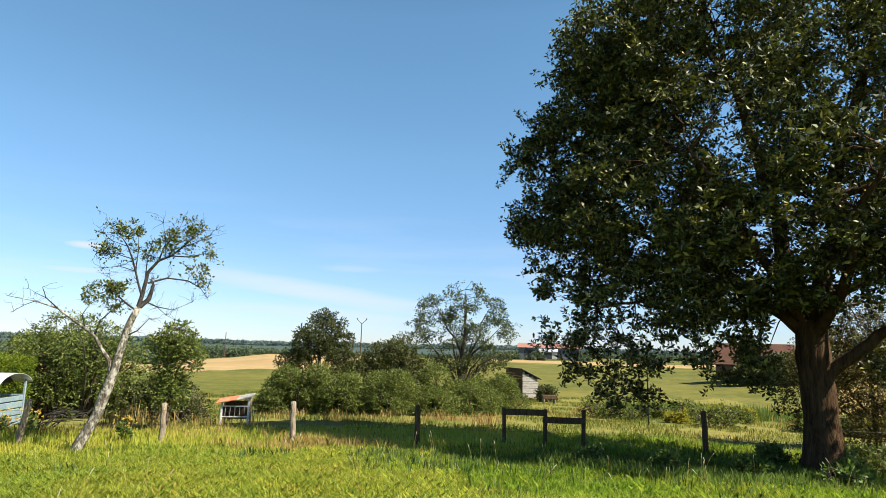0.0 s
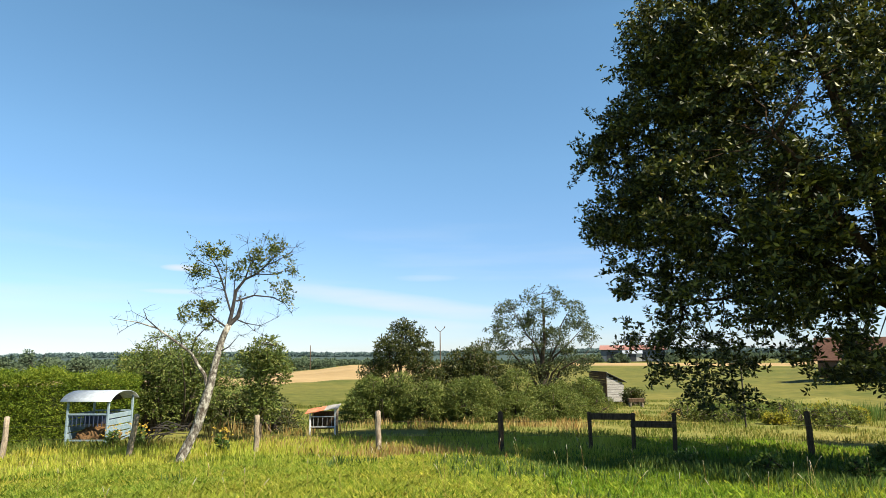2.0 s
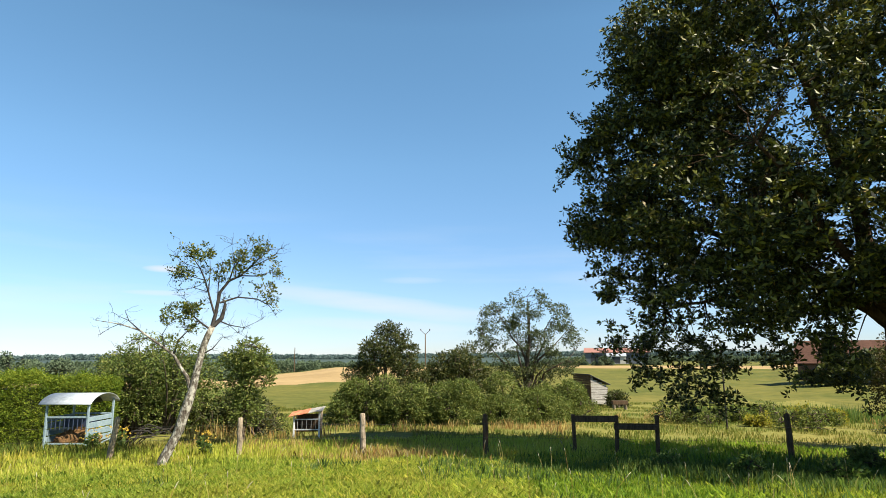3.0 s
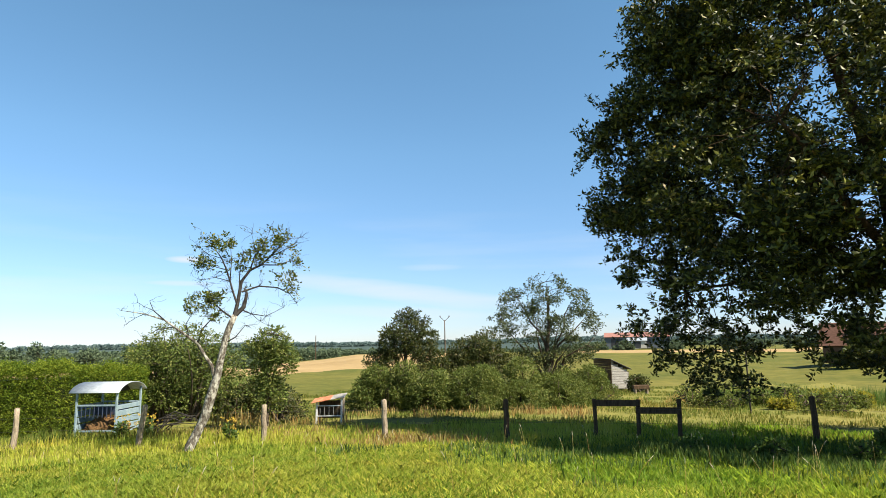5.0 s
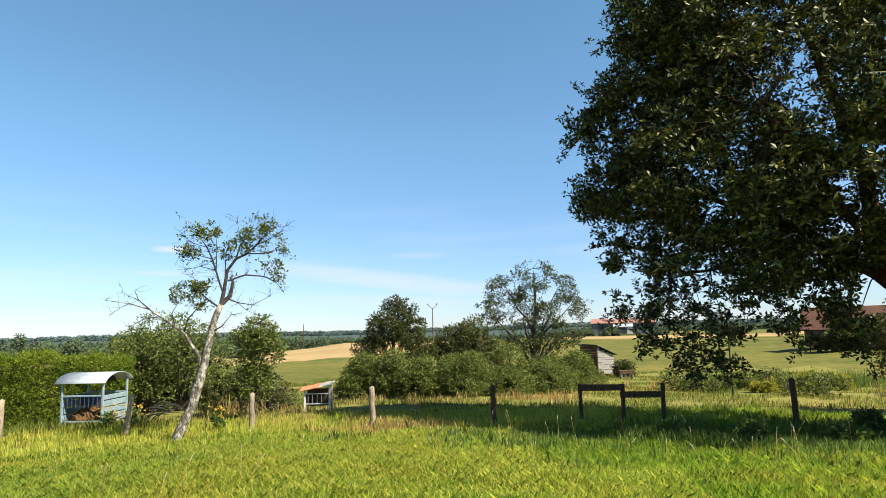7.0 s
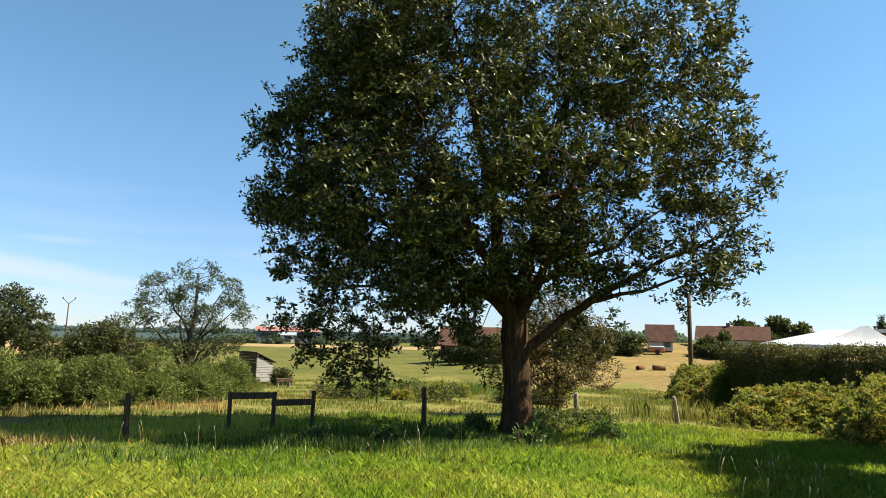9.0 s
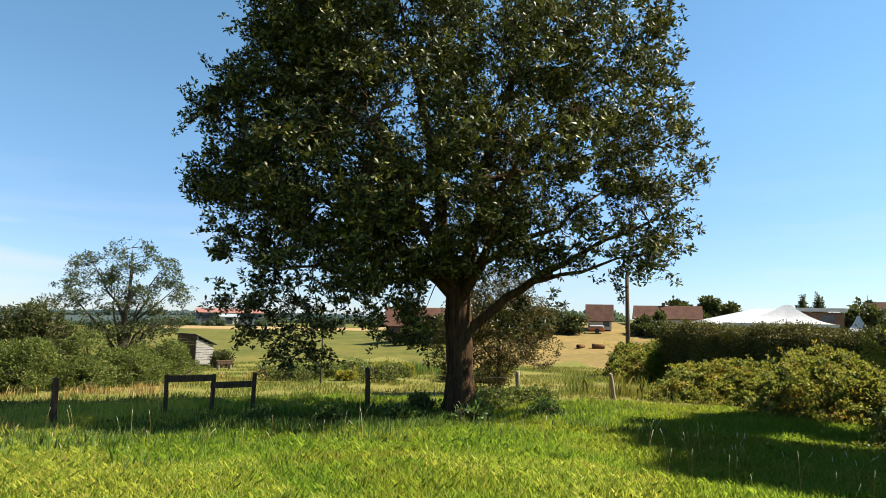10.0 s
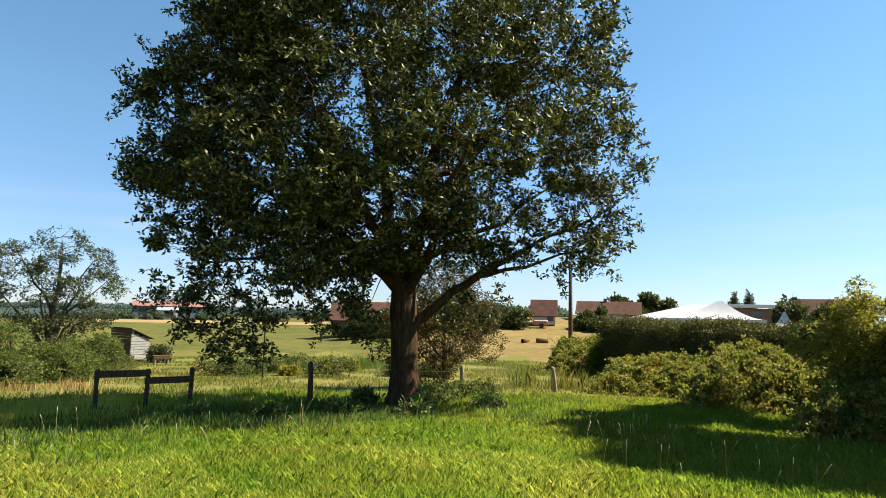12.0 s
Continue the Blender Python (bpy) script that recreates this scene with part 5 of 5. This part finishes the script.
def marquee(x, y, w, d, eave, peak, z, rz, label, ridge=0.05, shift=0.0, sweep=1.8):
    """A peaked white tent: flared canvas roof, valance and legs."""
    t = thing("marquee", x, y, z, rz, label, "tent", "white tents")
    bm = bmesh.new()
    rings, prev = 12, None
    for i in range(rings + 1):
        f = i / rings
        k = 1 - f
        h = eave + (peak - eave) * (f ** sweep)
        half, mid = ridge * w * f, shift * w * f
        pts = []
        for sx, sy in ((-1, -1), (0, -1), (1, -1), (1, 0), (1, 1), (0, 1), (-1, 1), (-1, 0)):
            sag = -0.05 * (peak - eave) * (1 if sx == 0 or sy == 0 else 0) * math.sin(math.pi * f)
            pts.append(bm.verts.new((sx * (w / 2 * k + half) + mid, sy * (d / 2 * k + 0.03), h + sag)))
        if prev:
            for a in range(8):
                bm.faces.new((prev[a], prev[(a + 1) % 8], pts[(a + 1) % 8], pts[a]))
        prev = pts
    bm.faces.new(prev)
    mesh_part("canopy", bm, CANVAS, t, "white canvas roof")
    bm = boxes(((0, -d / 2, eave - 0.12), (w, 0.03, 0.26)), ((0, d / 2, eave - 0.12), (w, 0.03, 0.26)), ((-w / 2, 0, eave - 0.12), (0.03, d, 0.26)), ((w / 2, 0, eave - 0.12), (0.03, d, 0.26)), bevel=0)
    mesh_part("valance", bm, CANVAS, t)
    for sx in (-1, 1):
        for sy in (-1, 1):
            mesh_part("leg", boxes(((sx * (w / 2 - 0.05), sy * (d / 2 - 0.05), eave / 2), (0.08, 0.08, eave)), bevel=0.005), WHITE_PAINT, t)
    return t


marquee(51.3, 31.6, 8.4, 6, 3.05, 4.65, -1.5, -59, "white peaked party tent above the hedge", 0.03, 0.08, 1.8)
marquee(54.4, 38.2, 9.0, 6, 2.85, 4.45, -1.5, -54, "white long party tent beside the larger one", 0.1, 0.33, 1.0)
marquee(52.2, 25.7, 1.8, 1.8, 2.6, 3.75, -1.5, -62, "small white pointed tent")


# ---- far trees and woods ----
def far_tree(x, y, top, w, mat, label, seed, leaf=0.5, n=420, name="far_tree"):
    rng = np.random.default_rng(seed)
    h = top - ground_z(x, y)
    lobes = lobed(rng, 11, w, w, h, min(w, h) * 0.26, 0.15)
    return tree(name, x, y, h, lobes, n, leaf, mat, label, trunk_r=0.2, per=5, slim=0.6, shell=0.6, cut=-0.5, gap_scale=0.3, seed=seed)


FAR = [(39.0, 76, 1.8, 7), (43.5, 75, 3.0, 7), (52.9, 79.2, 5.2, 9), (57.5, 77, 6.2, 9), (61.5, 74.5, 5.2, 8), (63.2, 71.1, 3.4, 6.5), (49, 84, 2.2, 6), (71.4, 62.7, 3.5, 8.5), (120, 90, 7.6, 15), (112, 92, 6.4, 13), (80.9, 40, 6.4, 6.5), (82, 36, 5.0, 6),
       (88, 34, 3.6, 6), (30, 200, 0.4, 7), (22, 210, -0.4, 9), (47, 205, 0.2, 9), (62, 190, 1.0, 16), (80, 190, 1.0, 16), (-110, 104, 4.4, 16), (-99, 113, 3.4, 12), (-118, 96, 5.0, 14), (-92, 121, 2.0, 12), (-104, 108, 4.4, 10), (-80, 130, 1.2, 12), (-68, 140, 0.6, 12)]
for i, (fx, fy, ft, fw) in enumerate(FAR):
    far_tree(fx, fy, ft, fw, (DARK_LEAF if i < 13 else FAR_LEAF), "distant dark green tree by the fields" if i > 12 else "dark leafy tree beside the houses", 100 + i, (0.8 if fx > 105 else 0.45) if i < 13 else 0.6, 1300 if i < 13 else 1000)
for i, (fx, fy, ft) in enumerate(((100, 57.6, 2.7), (101, 55.6, 3.1))):
    tree("conifer", fx, fy, ft, [(0, 0, (ft + 2) * k, 1.5 * (1.1 - k), 1.5 * (1.1 - k), 0.9) for k in (0.4, 0.55, 0.7, 0.85, 0.97)], 260, 0.4, DARK_LEAF, "narrow dark conifer behind the tents", seed=140 + i, cut=-1)


def wood_line(az0, az1, r, height, seed, mat, label, n=2600, leaf=1.6, depth=30):
    """A strip of far woodland as heaped leaf clumps."""
    rng = np.random.default_rng(seed)
    a = rng.uniform(az0, az1, n)
    rr = r + rng.uniform(0, depth, n)
    x, y = rr * np.sin(np.radians(a)), rr * np.cos(np.radians(a))
    crown = np.array([0.62 + 0.45 * noise.noise(Vector((q * 0.9 * min(r, 260) / 150, seed, 0))) + 0.2 * noise.noise(Vector((q * 3.3 * min(r, 260) / 150, seed, 5))) for q in a])
    z = np.array([ground_z(p, q) for p, q in zip(x, y)]) + height * crown * rng.random(n) ** 0.5
    me = leaves_mesh("woodland", rng, np.column_stack([x, y, z]), 5, leaf, leaf * 0.8, 0.7, 0.2)
    return tagged(link_mesh("woodland", me, mat), label, "trees", "", "stuff")


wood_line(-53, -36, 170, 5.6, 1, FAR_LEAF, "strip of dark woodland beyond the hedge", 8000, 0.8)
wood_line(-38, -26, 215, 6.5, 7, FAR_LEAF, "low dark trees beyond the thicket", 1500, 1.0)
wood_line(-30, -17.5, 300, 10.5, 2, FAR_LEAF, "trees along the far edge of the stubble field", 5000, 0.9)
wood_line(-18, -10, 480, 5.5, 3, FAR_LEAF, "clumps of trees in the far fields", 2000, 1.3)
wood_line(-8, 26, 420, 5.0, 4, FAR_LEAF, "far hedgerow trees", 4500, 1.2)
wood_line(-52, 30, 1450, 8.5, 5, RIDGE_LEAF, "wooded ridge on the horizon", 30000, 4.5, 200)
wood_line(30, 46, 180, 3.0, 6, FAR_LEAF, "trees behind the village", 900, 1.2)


# ---- weeds, reeds and flowers ----
rng = np.random.default_rng(77)


def branch_heap():
    """Dead branches thrown down beside the feeder."""
    q = np.random.default_rng(19)
    h = thing("branch_heap", -13.6, 22.0, ground_z(-13.6, 22.0), 10, "heap of dead grey branches beside the feeder", "branches")
    for _ in range(9):
        a = (q.uniform(-1.0, -0.2), q.normal(0, 0.25), 0.02)
        tube_part("branch", [curl(q, a, (q.uniform(0.3, 1.3), q.normal(0, 0.3), q.uniform(0.2, 0.75)), 0.035, 0.01, 6, 0.1, -0.15)], LIMB_BARK, h, "", 5)


branch_heap()


def clump(name, cx, cy, sx, sy, n, h, w, mat, label, category="grass", lean=0.3):
    spots = rng.normal(0, 1, (max(5, n // 45), 2)) * (sx, sy * 1.3) + (cx, cy)
    xy = spots[rng.integers(len(spots), size=n)] + rng.normal(0, 0.32, (n, 2))
    return blades(name, rng, xy, h, w, mat, label, lean, category)


clump("dry_grass", -3.4, 17.9, 1.0, 0.45, 2600, 0.36, 0.01, DRY, "dry golden grass tufts round a fence post")
clump("dry_grass", -7.0, 19.8, 2.6, 0.6, 900, 0.32, 0.012, DRY, "dry straw-coloured grass along the fence")
clump("dry_grass", -9.5, 24.2, 2.6, 0.5, 500, 0.55, 0.018, DRY, "dry russet grass before the hay rack")
clump("dry_grass", -1.0, 28.4, 3.8, 0.6, 1100, 0.4, 0.022, DRY, "dry sorrel and grass at the foot of the bushes")
clump("dry_grass", 9.0, 40.0, 6.0, 2.2, 1400, 0.36, 0.02, DRY, "band of dry seeding grass in the pasture")
clump("reeds", 14.0, 36.0, 2.2, 0.7, 1300, 0.85, 0.022, REED, "green reeds in the damp pasture", "reeds", 0.15)
clump("reeds", 20.5, 36.0, 2.2, 0.7, 1200, 0.8, 0.022, REED, "green reeds beyond the oak", "reeds", 0.15)
clump("reeds", 19.5, 43.0, 4.5, 1.6, 1500, 0.55, 0.02, REED, "strip of rushes at the field's edge", "reeds", 0.2)
clump("tall_weeds", 21.5, 20.5, 1.6, 0.8, 800, 0.9, 0.02, MEADOW, "tall yellowing weeds by the leaning stake", "weeds")
clump("rough_grass", -14.6, 19.6, 1.6, 0.35, 2600, 0.4, 0.014, MEADOW, "tall green grass round the feeder")
clump("rough_grass", -9.0, 18.6, 5.5, 0.4, 4200, 0.36, 0.013, PALE_TURF, "tall pale grass along the fence line")
# darker blades put where the oak's shadow falls, to deepen it
clump("shadow_grass", 6.5, 15.2, 4.5, 1.2, 14000, 0.26, 0.022, REED, "dark grass that deepens the oak's shade")


def weed_tuft(x, y, h, w, mat, label, seed, n=240, leaf=0.12, category="weeds"):
    r = np.random.default_rng(seed)
    return tree("weed_tuft", x, y, h, lobed(r, 6, w, w, h, w * 0.28, 0.4), n, leaf, mat, label, stems=1 + 1, seed=seed, category=category, slim=0.45, cut=-1, trunk_r=0.02, up=0.5)


for i, (wx, wy, wh, ww) in enumerate(((11.5, 16.9, 0.7, 1.3), (12.4, 17.6, 0.55, 1.2), (9.4, 17.4, 0.8, 1.0), (13.7, 18.6, 0.5, 1.3), (15.0, 18.5, 0.4, 1.2), (5.2, 15.0, 0.4, 0.9), (3.6, 15.4, 0.35, 0.8), (7.6, 14.9, 0.4, 1.0), (9.0, 14.2, 0.35, 1.1), (12.2, 15.0, 0.3, 1.0))):
    weed_tuft(wx, wy, wh * 0.85, ww * 1.15, BUSH_LEAF if i < 5 else REED, "low nettles and ivy at the oak's foot" if i < 5 else "nettle tuft in the shaded lawn", 200 + i)
rw = np.random.default_rng(90)
for i in range(14):
    wa, wr = radians(rw.uniform(14, 38)), rw.uniform(33, 41)
    weed_tuft(wr * math.sin(wa), wr * math.cos(wa), rw.uniform(0.35, 0.7), rw.uniform(1.2, 2.6), BUSH_LEAF if i % 3 else YELLOW_LEAF, "low clump of sorrel and meadow weeds in the pasture", 260 + i, 320, 0.13)
for i, (wx, wy) in enumerate(((-13.6, 20.4), (-13.1, 20.0), (-13.9, 19.6), (-9.3, 18.2), (-20.4, 19.0))):
    r = np.random.default_rng(230 + i)
    t = weed_tuft(wx, wy, 0.75, 0.45, REED, "ragwort with yellow flower heads", 230 + i, 120, 0.1, "flowers")
    pts = np.column_stack([r.normal(0, 0.16, 26), r.normal(0, 0.16, 26), r.uniform(0.45, 0.85, 26)])
    link_mesh("blossom", leaves_mesh("blossom", r, pts, 5, 0.045, 0.02, 0.9, 0.6), YELLOW_FLOWER, t, "small yellow blossom")["kind"] = "stuff"


def seed_stalks():
    """Tall seeding grass stalks with pale heads in the near lawn."""
    r = np.random.default_rng(9)
    spots = np.vstack([fan(r, 110, 8.5, 17, -45, 75), r.normal(0, 1, (45, 2)) * (0.9, 1.6) + (9.4, 6.6)])
    paths, heads = [], []
    for x, y in spots:
        z, h = ground_z(x, y), r.uniform(0.3, 0.62)
        dx, dy = r.normal(0, 0.09, 2)
        paths.append([(x, y, z - 0.02, 0.0035), (x + dx * 0.4, y + dy * 0.4, z + h * 0.6, 0.003), (x + dx, y + dy, z + h, 0.002)])
        heads.append([(x + dx, y + dy, z + h * 0.97, 0.004), (x + dx * 1.15, y + dy * 1.15, z + h + 0.03, 0.0055), (x + dx * 1.35, y + dy * 1.35, z + h + 0.07, 0.002)])
    t = new("seed_grass")
    tagged(t, "thin pale seeding grass stalks in the lawn", "grass", "", "stuff")
    tube_part("stalk", paths, DRY, t, "", 3)["kind"] = "stuff"
    tube_part("seed_head", heads, PALE_SEED, t, "pale seed head", 5)["kind"] = "stuff"


seed_stalks()


# ---- small things in the hay field ----
def log_piece(x, y, length, r, rz, label):
    t = thing("log", x, y, ground_z(x, y), rz, label, "log", "logs in the hay field")
    tube_part("trunk_piece", [[(-length / 2, 0, r * 0.8, r * 0.55), (-length / 2 + 0.05, 0, r * 0.8, r), (0, 0.03, r * 0.85, r * 0.95), (length / 2, 0, r * 0.8, r * 0.8)]], HAY, t, "", 9)


log_piece(51.3, 56.6, 1.5, 0.28, 20, "brown log lying in the dry field")
log_piece(52.8, 55.2, 1.5, 0.32, -35, "thick brown log lying in the dry field")
log_piece(56.9, 54.1, 0.9, 0.26, 10, "short log lying in the dry field")


def covered_trailer():
    t = thing("covered_trailer", 65.9, 69.3, ground_z(65.9, 69.3), -44, "trailer with an orange and white tarpaulin", "trailer")
    mesh_part("body", boxes(((0, 0, 0.65), (2.3, 1.4, 0.5)), bevel=0.05), ORANGE, t)
    mesh_part("tarpaulin", boxes(((0, 0, 1.05), (2.2, 1.35, 0.32)), bevel=0.12), CANVAS, t, "white top sheet")
    for s in (-1, 1):
        bm = bmesh.new()
        bmesh.ops.create_cone(bm, cap_ends=True, segments=14, radius1=0.36, radius2=0.36, depth=0.2, matrix=Matrix.Translation((0.1, s * 0.72, 0.36)) @ Matrix.Rotation(radians(90), 4, "X"))
        mesh_part("wheel", bm, BLACK_FELT, t)


covered_trailer()
# loose straw on the heap in the feeder
rs = np.random.default_rng(15)
sp = np.column_stack([rs.normal(-15.5, 0.33, 500), rs.normal(21.0, 0.3, 500)])
sp = np.column_stack([sp, ground_z(-15.5, 21.05) + 0.72 * np.exp(-((sp[:, 0] + 15.5) ** 2 + (sp[:, 1] - 21.0) ** 2) / 0.5) * rs.uniform(0.8, 1.05, 500)])
tagged(link_mesh("loose_hay", leaves_mesh("loose_hay", rs, sp, 3, 0.22, 0.05, 0.08, 0.1), HAY), "loose brown straw on the hay heap", "hay", "", "stuff")
line_pole("field_pole", 9.7, 29.0, 3.6, 0.04, LIMB_BARK, "thin grey metal pole in the pasture")
